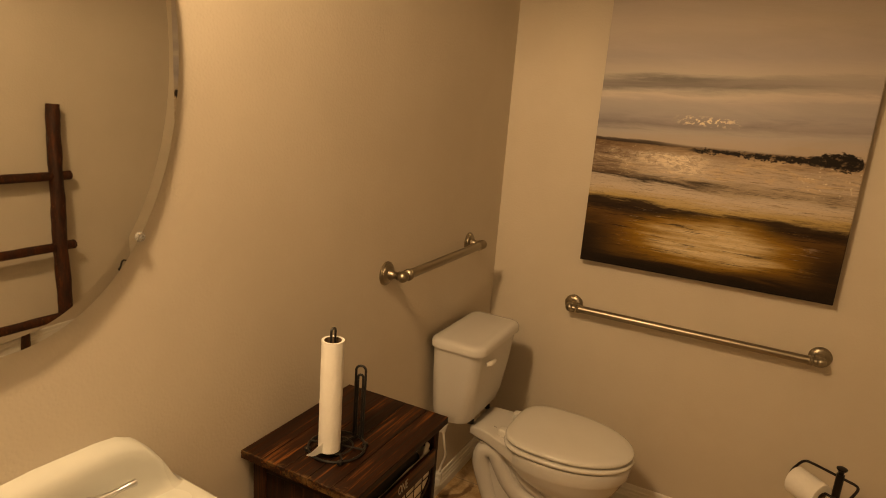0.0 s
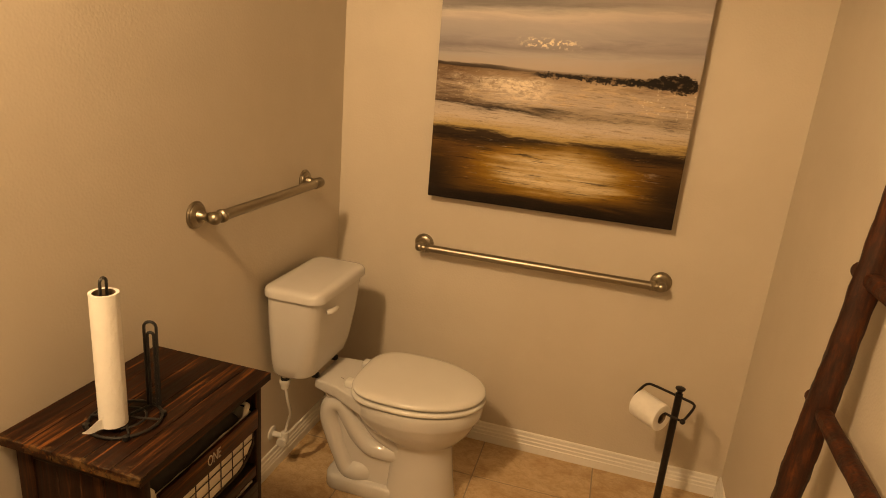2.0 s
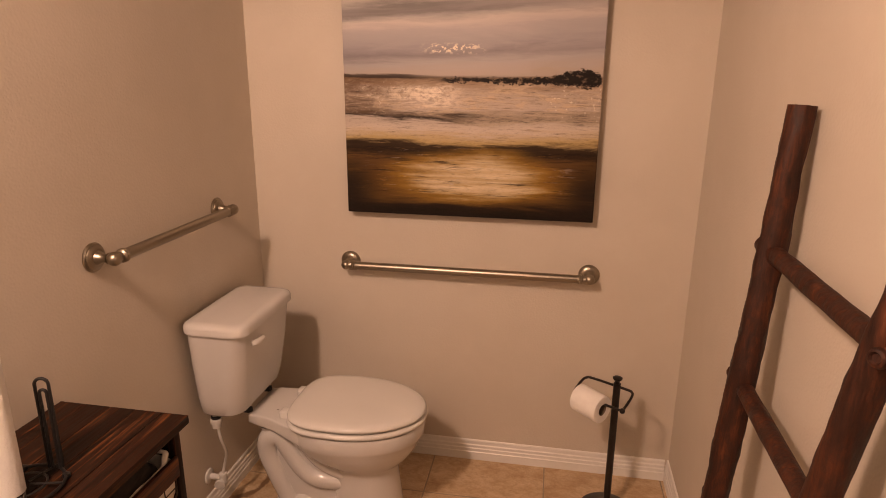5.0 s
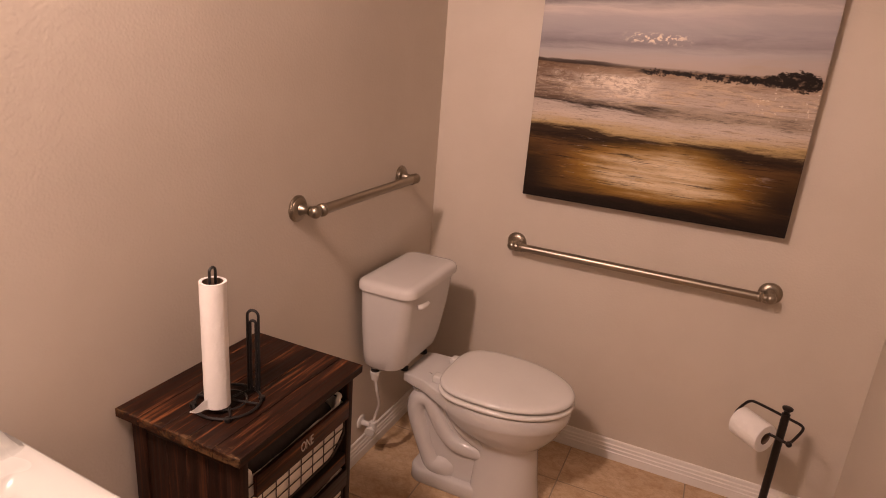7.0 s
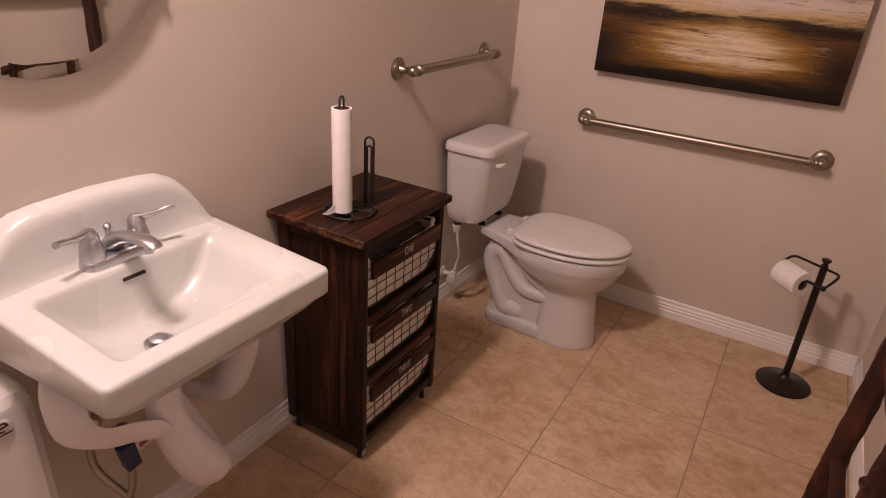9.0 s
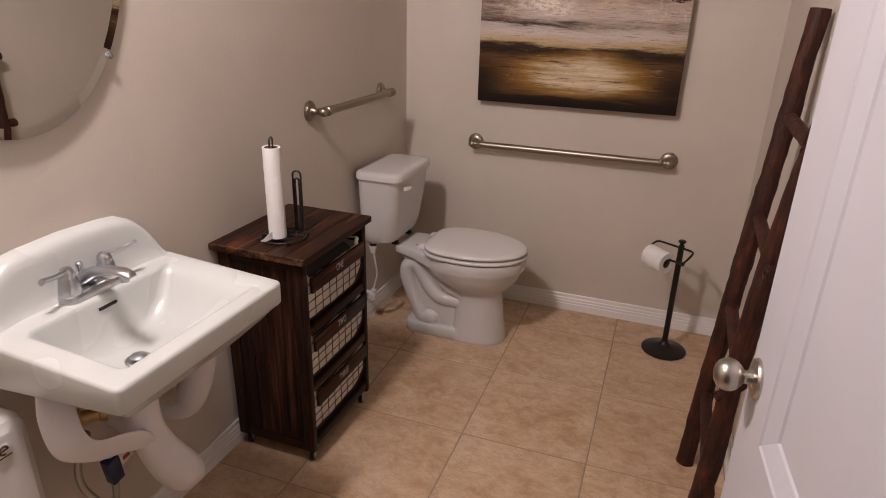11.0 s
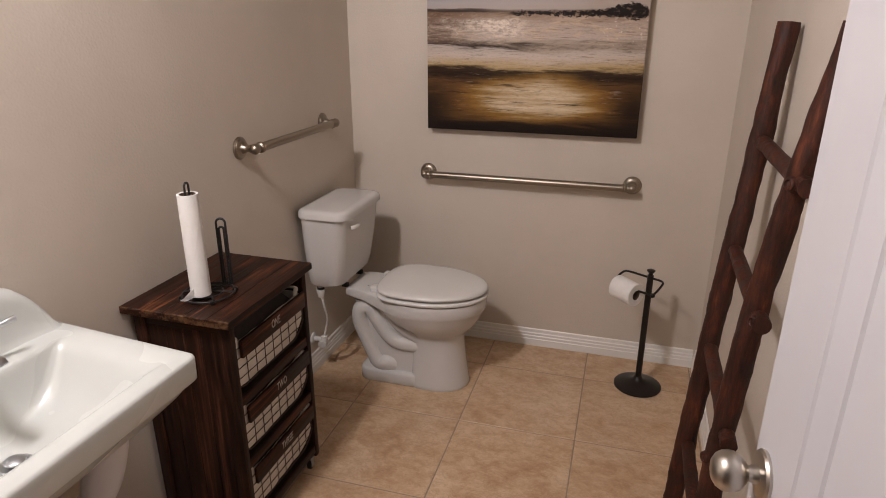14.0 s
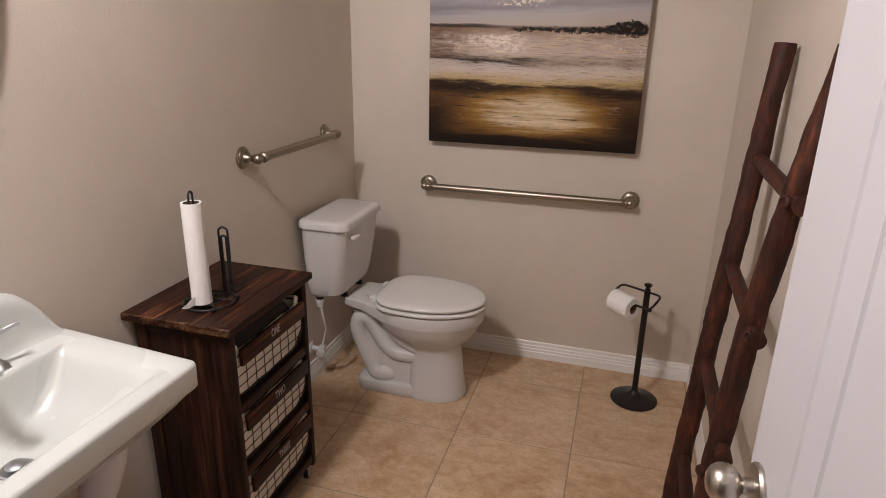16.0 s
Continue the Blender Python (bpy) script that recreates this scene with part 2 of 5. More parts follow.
def seascape(x0, z0, w):
    """Abstract sunset over water, laid in by height with brushed edges."""
    t = Tree("oil on canvas", 0.42, 0.0, 0.22)
    raw = t.node("ShaderNodeTexCoord").outputs["Object"]
    p = t.split(raw)
    u = t.math("DIVIDE", t.math("SUBTRACT", p[0], x0), w)
    z = t.math("SUBTRACT", p[2], z0)
    brush = t.noise(t.coords((3.2, 1, 30)), 1.0, 7, 0.66, 0.6)
    broad = t.noise(t.coords((1.6, 1, 9)), 1.0, 5, 0.6, 0.8)
    fine = t.noise(t.coords((16, 1, 110)), 1.0, 5, 0.7)
    blot = t.noise(t.coords((9, 1, 34)), 1.0, 7, 0.72, 0.8)
    sway = t.math("ADD", t.math("MULTIPLY", t.math("SUBTRACT", brush, 0.5), 0.085), t.math("MULTIPLY", t.math("SUBTRACT", broad, 0.5), 0.07))
    sway = t.math("ADD", sway, t.math("MULTIPLY", t.math("SUBTRACT", fine, 0.5), 0.022))
    water = t.math("DIVIDE", t.math("ADD", z, sway), 0.5)
    c = t.ramp(water, [(0.02, (0.012, 0.008, 0.006)), (0.055, (0.022, 0.012, 0.008)), (0.12, (0.13, 0.065, 0.02)), (0.28, (0.15, 0.07, 0.02)),
                       (0.40, (0.14, 0.068, 0.024)), (0.47, (0.018, 0.010, 0.007)), (0.51, (0.05, 0.028, 0.015)), (0.545, (0.50, 0.36, 0.18)),
                       (0.63, (0.60, 0.52, 0.46)), (0.69, (0.50, 0.43, 0.38)), (0.715, (0.035, 0.025, 0.02)), (0.735, (0.13, 0.095, 0.075)),
                       (0.79, (0.53, 0.445, 0.385)), (0.88, (0.46, 0.37, 0.31)), (0.95, (0.33, 0.23, 0.16)), (1.0, (0.055, 0.035, 0.028))])
    # the dark swell thins out towards the headland
    swell = t.math("MULTIPLY", t.span(t.math("ABSOLUTE", t.math("SUBTRACT", water, 0.725)), 0.06, 0.03), t.span(t.math("ADD", u, t.math("MULTIPLY", sway, 4.0)), 0.40, 0.62))
    c = t.mix(t.math("MULTIPLY", swell, t.span(fine, 0.66, 0.44, 0.25, 0.8)), c, (0.47, 0.38, 0.30))
    # sunlit patch on the lower water
    du = t.math("DIVIDE", t.math("SUBTRACT", u, 0.52), 0.36)
    dz = t.math("DIVIDE", t.math("SUBTRACT", z, 0.142), 0.100)
    glow = t.math("ADD", t.math("MULTIPLY", du, du), t.math("MULTIPLY", dz, dz))
    long = t.noise(t.coords((2.0, 1, 46)), 1.0, 5, 0.6, 0.5)
    streak = t.math("ADD", t.math("MULTIPLY", t.math("SUBTRACT", long, 0.5), 1.2), t.math("MULTIPLY", t.math("SUBTRACT", broad, 0.5), 2.0))
    reach = t.math("SUBTRACT", glow, streak)
    glow = t.span(reach, 1.4, 0.0)
    pale = t.span(reach, 0.75, -0.25)
    c = t.mix(t.math("MULTIPLY", glow, 0.95), c, t.mix(pale, (0.40, 0.22, 0.045), (0.78, 0.66, 0.48)))
    strokes = t.math("MULTIPLY", t.span(t.noise(t.coords((4.5, 1, 85)), 1.0, 6, 0.68, 0.4), 0.55, 0.66), t.span(z, 0.255, 0.22))
    c = t.mix(t.math("MULTIPLY", strokes, 0.8), c, (0.02, 0.011, 0.008))
    # dark edges low down at the sides
    side = t.math("ABSOLUTE", t.math("SUBTRACT", u, 0.5))
    low = t.math("MULTIPLY", t.span(side, 0.30, 0.48), t.span(z, 0.28, 0.10))
    low = t.math("MULTIPLY", low, t.span(brush, 0.26, 0.46))
    c = t.mix(t.math("MULTIPLY", low, 0.94), c, (0.016, 0.010, 0.008))
    # broken foam under the horizon
    foam = t.math("MULTIPLY", t.span(t.math("ADD", z, sway), 0.355, 0.40), t.span(t.math("ADD", z, sway), 0.49, 0.445))
    c = t.mix(t.math("MULTIPLY", foam, t.math("MULTIPLY", t.span(blot, 0.46, 0.62), t.span(broad, 0.36, 0.52))), c, (0.60, 0.47, 0.35))
    c = t.mix(t.math("MULTIPLY", foam, t.math("MULTIPLY", t.span(t.noise(t.coords((70, 1, 80)), 1, 4), 0.60, 0.66), t.span(t.math("ABSOLUTE", t.math("SUBTRACT", u, 0.5)), 0.26, 0.34))), c, (0.80, 0.72, 0.60))
    # thick pale impasto on the open water
    heap = t.math("MULTIPLY", t.math("MULTIPLY", t.span(t.math("ABSOLUTE", t.math("SUBTRACT", u, 0.27)), 0.24, 0.12), t.span(t.math("ABSOLUTE", t.math("SUBTRACT", t.math("ADD", z, sway), 0.432)), 0.036, 0.012)), t.span(t.noise(t.coords((34, 1, 60)), 1, 6, 0.75, 0.6), 0.40, 0.56))
    c = t.mix(heap, c, (0.84, 0.74, 0.63))
    # brown wash under the horizon where the headland ends
    wash = t.math("MULTIPLY", t.span(t.math("ADD", u, t.math("MULTIPLY", sway, 3.0)), 0.34, 0.02), t.span(z, 0.355, 0.375))
    c = t.mix(t.math("MULTIPLY", wash, t.span(blot, 0.62, 0.44, 0.3, 0.8)), c, (0.13, 0.07, 0.04))
    # sky
    s = t.math("DIVIDE", t.math("ADD", t.math("SUBTRACT", t.math("SUBTRACT", z, 0.5), t.math("MULTIPLY", t.math("SUBTRACT", u, 0.3), 0.045)), t.math("MULTIPLY", sway, 0.6)), 0.72)
    sky = t.ramp(s, [(0.0, (0.44, 0.37, 0.32)), (0.05, (0.40, 0.375, 0.385)), (0.085, (0.235, 0.222, 0.235)), (0.13, (0.36, 0.34, 0.36)), (0.20, (0.43, 0.40, 0.41)),
                     (0.235, (0.58, 0.53, 0.50)), (0.26, (0.36, 0.34, 0.34)), (0.28, (0.165, 0.158, 0.16)), (0.315, (0.20, 0.19, 0.19)), (0.345, (0.50, 0.465, 0.44)),
                     (0.42, (0.41, 0.375, 0.385)), (0.58, (0.47, 0.42, 0.39)), (0.75, (0.40, 0.355, 0.345)), (1.0, (0.45, 0.385, 0.32))])
    thin = t.math("MULTIPLY", t.span(u, 0.35, 1.0), t.span(t.math("ABSOLUTE", t.math("SUBTRACT", s, 0.29)), 0.07, 0.03))
    sky = t.mix(t.math("MULTIPLY", thin, 0.7), sky, (0.42, 0.385, 0.38))
    sky = t.mix(t.math("MULTIPLY", t.span(broad, 0.4, 0.62), 0.25), sky, (0.55, 0.50, 0.50))
    glint = t.math("MULTIPLY", t.math("MULTIPLY", t.span(t.math("ABSOLUTE", t.math("SUBTRACT", u, 0.44)), 0.14, 0.06), t.span(t.math("ABSOLUTE", t.math("SUBTRACT", z, 0.585)), 0.022, 0.006)), t.span(t.noise(t.coords((60, 1, 75)), 1, 3), 0.5, 0.6))
    sky = t.mix(glint, sky, (0.82, 0.74, 0.62))
    c = t.mix(t.span(t.math("ADD", z, t.math("MULTIPLY", sway, 0.25)), 0.487, 0.499), c, sky)
    line = t.math("MULTIPLY", t.span(t.math("ABSOLUTE", t.math("SUBTRACT", t.math("ADD", z, t.math("MULTIPLY", sway, 0.2)), 0.492)), 0.009, 0.003), t.span(u, 0.42, 0.22))
    c = t.mix(t.math("MULTIPLY", line, 0.85), c, (0.03, 0.02, 0.016))
    # dark headland on the horizon
    rise = t.ramp(u, [(0.36, 0.0), (0.42, 0.10), (0.70, 0.16), (0.80, 0.22), (0.88, 0.46), (0.95, 0.55), (0.985, 0.4), (1.0, 0.0)])
    rise = t.math("MULTIPLY", rise, 0.055)
    edge = t.math("ADD", t.math("MULTIPLY", t.math("SUBTRACT", blot, 0.5), 0.04), t.math("MULTIPLY", t.math("SUBTRACT", t.noise(t.coords((55, 1, 75)), 1, 5, 0.7), 0.5), 0.05))
    away = t.math("ABSOLUTE", t.math("SUBTRACT", t.math("SUBTRACT", z, 0.478), t.math("MULTIPLY", rise, 0.35)))
    land = t.span(t.math("SUBTRACT", t.math("ADD", rise, edge), away), -0.002, 0.004)
    land = t.math("MULTIPLY", land, t.span(u, 0.37, 0.42))
    c = t.mix(land, c, t.mix(t.span(t.noise(t.coords((30, 1, 40)), 1, 5, 0.7), 0.52, 0.66), (0.014, 0.010, 0.009), (0.20, 0.14, 0.10)))
    # dry brush drags through the water, gold and lilac flecks low down
    grit = t.noise(t.coords((75, 1, 190)), 1.0, 5, 0.8, 0.3)
    drag = t.noise(t.coords((11, 1, 150)), 1.0, 6, 0.75, 0.5)
    wet = t.span(z, 0.50, 0.44)
    c = t.mix(t.math("MULTIPLY", t.math("MULTIPLY", t.span(drag, 0.52, 0.66), wet), 0.5), c, (0.03, 0.018, 0.012))
    fleck = t.math("MULTIPLY", t.span(t.noise(t.coords((8, 1, 95), (3.0, 0.0, 7.0)), 1.0, 6, 0.74, 0.5), 0.56, 0.66), t.math("MULTIPLY", t.span(z, 0.27, 0.20), t.span(z, 0.06, 0.11)))
    c = t.mix(t.math("MULTIPLY", t.math("MULTIPLY", t.span(grit, 0.50, 0.70), wet), 0.28), c, (0.05, 0.03, 0.02))
    fleck = t.math("MULTIPLY", fleck, t.span(side, 0.46, 0.30))
    c = t.mix(t.math("MULTIPLY", fleck, 0.65), c, t.mix(t.span(blot, 0.46, 0.56), (0.42, 0.23, 0.05), (0.55, 0.48, 0.44)))
    t.colour(c)
    t.bump(t.math("ADD", fine, t.math("MULTIPLY", blot, 0.6)), 0.3, 0.0018)
    t.rough(t.span(fine, 0.3, 0.7, 0.5, 0.66))
    return t.mat


def mirror_glass():
    t = Tree("mirror", 0.015, 1.0)
    t.colour((0.80, 0.81, 0.79))
    return t.mat


def clear_plastic():
    t = Tree("clear plastic", 0.08)
    t.colour((0.9, 0.88, 0.85))
    t.bsdf.inputs["Transmission Weight"].default_value = 0.8
    return t.mat


LINER, TILE, MIRROR, CLEAR = cloth(), stone_tile(), mirror_glass(), clear_plastic()


# ---- mesh helpers ----
def finish(name, bm, mat, parent=None, label="", smooth=True, angle=38):
    bmesh.ops.recalc_face_normals(bm, faces=bm.faces[:])
    me = bpy.data.meshes.new(name)
    if smooth:
        for e in bm.edges:
            if len(e.link_faces) == 2 and e.calc_face_angle(0) > radians(angle):
                e.smooth = False
        for f in bm.faces:
            f.smooth = True
    bm.to_mesh(me)
    bm.free()
    me.materials.append(mat)
    ob = new(name, me)
    if parent is not None:
        ob.parent = parent
        ob.matrix_parent_inverse = parent.matrix_basis.inverted()
    if label:
        tagged(ob, label)
    return ob


def part(name, bm, mat, parent, label="", **kw):
    return finish(name, bm, mat, parent, label, **kw)


def thing(name, at, label, category, group=""):
    ob = new(name)
    ob.location = at
    ob.empty_display_size = 0.05
    bpy.context.view_layer.update()
    return tagged(ob, label, category, group)


def structure(name, bm, mat, label, category, **kw):
    return tagged(finish(name, bm, mat, **kw), label, category, kind="structure")


def box(bm, x0, x1, y0, y1, z0, z1, bevel=0.0, seg=2, turn=None):
    m = Matrix.Translation(((x0 + x1) / 2, (y0 + y1) / 2, (z0 + z1) / 2)) @ Matrix.Diagonal((abs(x1 - x0), abs(y1 - y0), abs(z1 - z0), 1))
    if turn is not None:
        m = turn @ m
    vs = bmesh.ops.create_cube(bm, size=1, matrix=m)["verts"]
    if bevel:
        es = list({e for v in vs for e in v.link_edges})
        bmesh.ops.bevel(bm, geom=es, offset=bevel, segments=seg, profile=0.5, affect="EDGES")
    return bm


def slab(x0, x1, y0, y1, z0, z1, bevel=0.0, seg=2, turn=None):
    return box(bmesh.new(), x0, x1, y0, y1, z0, z1, bevel, seg, turn)


def loft(bm, rings, caps=True, closed=False):
    vs = [[bm.verts.new(p) for p in r] for r in rings]
    n = len(vs[0])
    pairs = list(zip(vs, vs[1:])) + ([(vs[-1], vs[0])] if closed else [])
    for a, b in pairs:
        for i in range(n):
            bm.faces.new((a[i], a[(i + 1) % n], b[(i + 1) % n], b[i]))
    if caps and not closed:
        bm.faces.new(vs[0][::-1])
        bm.faces.new(vs[-1])
    return bm


def lathe(bm, profile, m=None, seg=28):
    """profile: radius and height pairs, turned about z, then placed by m."""
    m = m or Matrix.Identity(4)
    rings = []
    for r, z in profile:
        r = max(r, 0.0002)
        rings.append([m @ Vector((r * math.cos(a), r * math.sin(a), z)) for a in (2 * math.pi * i / seg for i in range(seg))])
    return loft(bm, rings)


def axis(at, way):
    """A pose whose z runs along way."""
    return Matrix.Translation(at) @ Vector(way).to_track_quat("Z", "Y").to_matrix().to_4x4()


def smooth_path(points, steps=8, closed=False):
    ps = [Vector(p) for p in points]
    out = []
    n = len(ps)
    for i in range(n if closed else n - 1):
        if closed:
            a, b, c, d = ps[i - 1], ps[i], ps[(i + 1) % n], ps[(i + 2) % n]
        else:
            b, c = ps[i], ps[i + 1]
            a = ps[i - 1] if i else b - (c - b)
            d = ps[i + 2] if i + 2 < n else c + (c - b)
        for k in range(steps):
            s = k / steps
            out.append(0.5 * ((2 * b) + (c - a) * s + (2 * a - 5 * b + 4 * c - d) * s * s + (3 * b - a - 3 * c + d) * s ** 3))
    if not closed:
        out.append(ps[-1])
    return out


def tube(bm, pts, r, seg=10, closed=False, flat=1.0, lumps=None):
    """A tube along pts; r is a radius or a function of 0..1; flat squeezes it one way."""
    pts = [Vector(p) for p in pts]
    n = len(pts)
    rings, side = [], None
    for i, p in enumerate(pts):
        a = pts[i - 1] if (i or closed) else p
        b = pts[(i + 1) % n] if (i + 1 < n or closed) else p
        way = (b - a).normalized()
        if side is None:
            side = way.orthogonal().normalized()
        side = (side - way * side.dot(way)).normalized()
        up = way.cross(side)
        s = i / max(n - 1, 1)
        rad = r(s) if callable(r) else r
        ring = []
        for k in range(seg):
            t = 2 * math.pi * k / seg
            q = rad
            if lumps:
                q *= 1 + lumps(p, t)
            ring.append(p + side * (q * math.cos(t)) + up * (q * flat * math.sin(t)))
        rings.append(ring)
    return loft(bm, rings, closed=closed)


def rounded(cx, cy, hx, hy, r, z, n=6, power=None):
    """A rounded rectangle at height z."""
    pts = []
    for sx, sy, a0 in ((1, 1, 0), (-1, 1, 90), (-1, -1, 180), (1, -1, 270)):
        for k in range(n + 1):
            a = radians(a0 + 90 * k / n)
            pts.append(Vector((cx + sx * (hx - r) + r * math.cos(a), cy + sy * (hy - r) + r * math.sin(a), z)))
    return pts


def egg(cx, cy, back, front, half, z, n=44, square=2.0):
    """An egg outline, long towards +x, squarer at the back."""
    pts = []
    for k in range(n):
        a = 2 * math.pi * k / n
        c, s = math.cos(a), math.sin(a)
        p = 2.0 if c > 0 else square
        pts.append(Vector((cx + (front if c > 0 else back) * math.copysign(abs(c) ** (2 / p), c), cy + half * math.copysign(abs(s) ** (2 / p), s), z)))
    return pts


def letters(words, size, mat, parent, m, squeeze=0.7, label=""):
    cu = bpy.data.curves.new("lettering", "FONT")
    cu.body, cu.size, cu.align_x, cu.align_y, cu.extrude = words, size, "CENTER", "CENTER", 0.0004
    tmp = new("lettering", cu)
    me = bpy.data.meshes.new_from_object(tmp.evaluated_get(bpy.context.evaluated_depsgraph_get()))
    bpy.data.objects.remove(tmp)
    me.transform(m @ Matrix.Diagonal((squeeze, 1, 1, 1)))
    me.materials.clear()
    me.materials.append(mat)
    ob = new("lettering", me)
    ob.parent = parent
    ob.matrix_parent_inverse = parent.matrix_world.inverted() if parent.parent is None else (parent.parent.matrix_basis @ parent.matrix_parent_inverse).inverted()
    if label:
        tagged(ob, label)
    return ob


# ---- the room: back wall at y 0, mirror wall at x 0 ----
W, S, H, TH = 1.645, -2.74, 2.48, 0.12
DX0, DX1, DH = 0.69, 1.535, 2.06
HX0, HX1, HS = -0.6, 2.4, -4.3

structure("wall_west", slab(-TH, 0, S - TH, TH, 0, H), WALL, "greige orange-peel painted wall behind the sink and toilet", "wall")
structure("wall_north", slab(0, W, 0, TH, 0, H), WALL, "greige orange-peel painted wall behind the large painting", "wall")
structure("wall_east", slab(W, W + TH, S - TH, TH, 0, H), WALL, "greige orange-peel painted wall behind the ladder", "wall")
bm = bmesh.new()
box(bm, 0, DX0, S - TH, S, 0, H)
box(bm, DX1, W, S - TH, S, 0, H)
box(bm, DX0, DX1, S - TH, S, DH, H)
structure("wall_south", bm, WALL, "greige painted wall with the open doorway", "wall")
structure("ceiling", slab(-TH, W + TH, S - TH, TH, H, H + 0.1), CEILING, "flat off-white bathroom ceiling", "ceiling")
bm = bmesh.new()
box(bm, HX0 - TH, HX0, HS, S - TH, 0, H)
box(bm, HX1, HX1 + TH, HS, S - TH, 0, H)
box(bm, HX0 - TH, HX1 + TH, HS - TH, HS, 0, H)
box(bm, HX0 - TH, -TH, S - TH, S, 0, H)
box(bm, W + TH, HX1 + TH, S - TH, S, 0, H)
structure("wall_hall", bm, WALL, "plain painted walls of the hallway outside", "wall")
structure("ceiling_hall", slab(HX0 - TH, HX1 + TH, HS - TH, S - TH, H, H + 0.1), CEILING, "flat off-white hallway ceiling", "ceiling")


def skirting(a, b, out, h=0.086):
    """A stepped baseboard from a to b; out points into the room."""
    a, b, out = Vector((*a, 0)), Vector((*b, 0)), Vector((*out, 0))
    prof = [(0, 0), (0.0145, 0), (0.0145, 0.034), (0.012, 0.037), (0.012, 0.049), (0.0095, 0.053), (0.0095, 0.063), (0.0065, 0.068), (0.0065, h - 0.004), (0.004, h), (0, h)]
    bm = bmesh.new()
    loft(bm, [[p + out * d + Vector((0, 0, z)) for d, z in prof] for p in (a, b)])
    return bm


structure("baseboard", skirting((0.0, 0.0), (0.0, S), (1, 0)), TRIM, "white stepped baseboard along the sink wall", "baseboard", angle=15)
structure("baseboard", skirting((0.0145, 0.0), (W - 0.0145, 0.0), (0, -1)), TRIM, "white stepped baseboard under the painting", "baseboard", angle=15)
structure("baseboard", skirting((W, 0.0), (W, S), (-1, 0)), TRIM, "white stepped baseboard along the ladder wall", "baseboard", angle=15)

# door lining
bm = bmesh.new()
for x0, x1 in ((DX0 - 0.055, DX0 + 0.012), (DX1 - 0.0, DX1 + 0.055)):
    box(bm, x0, x1, S - TH - 0.012, S - TH, 0, DH + 0.055, 0.003)
box(bm, DX0 - 0.055, DX0 + 0.012, S, S + 0.012, 0, DH + 0.055, 0.003)
box(bm, DX0, DX0 + 0.012, S - TH + 0.001, S - 0.001, 0, DH, 0.002)
box(bm, DX0 + 0.012, DX1, S - TH + 0.001, S - 0.001, DH - 0.012, DH, 0.002)
structure("trim", bm, TRIM, "white painted casing round the doorway", "door casing")


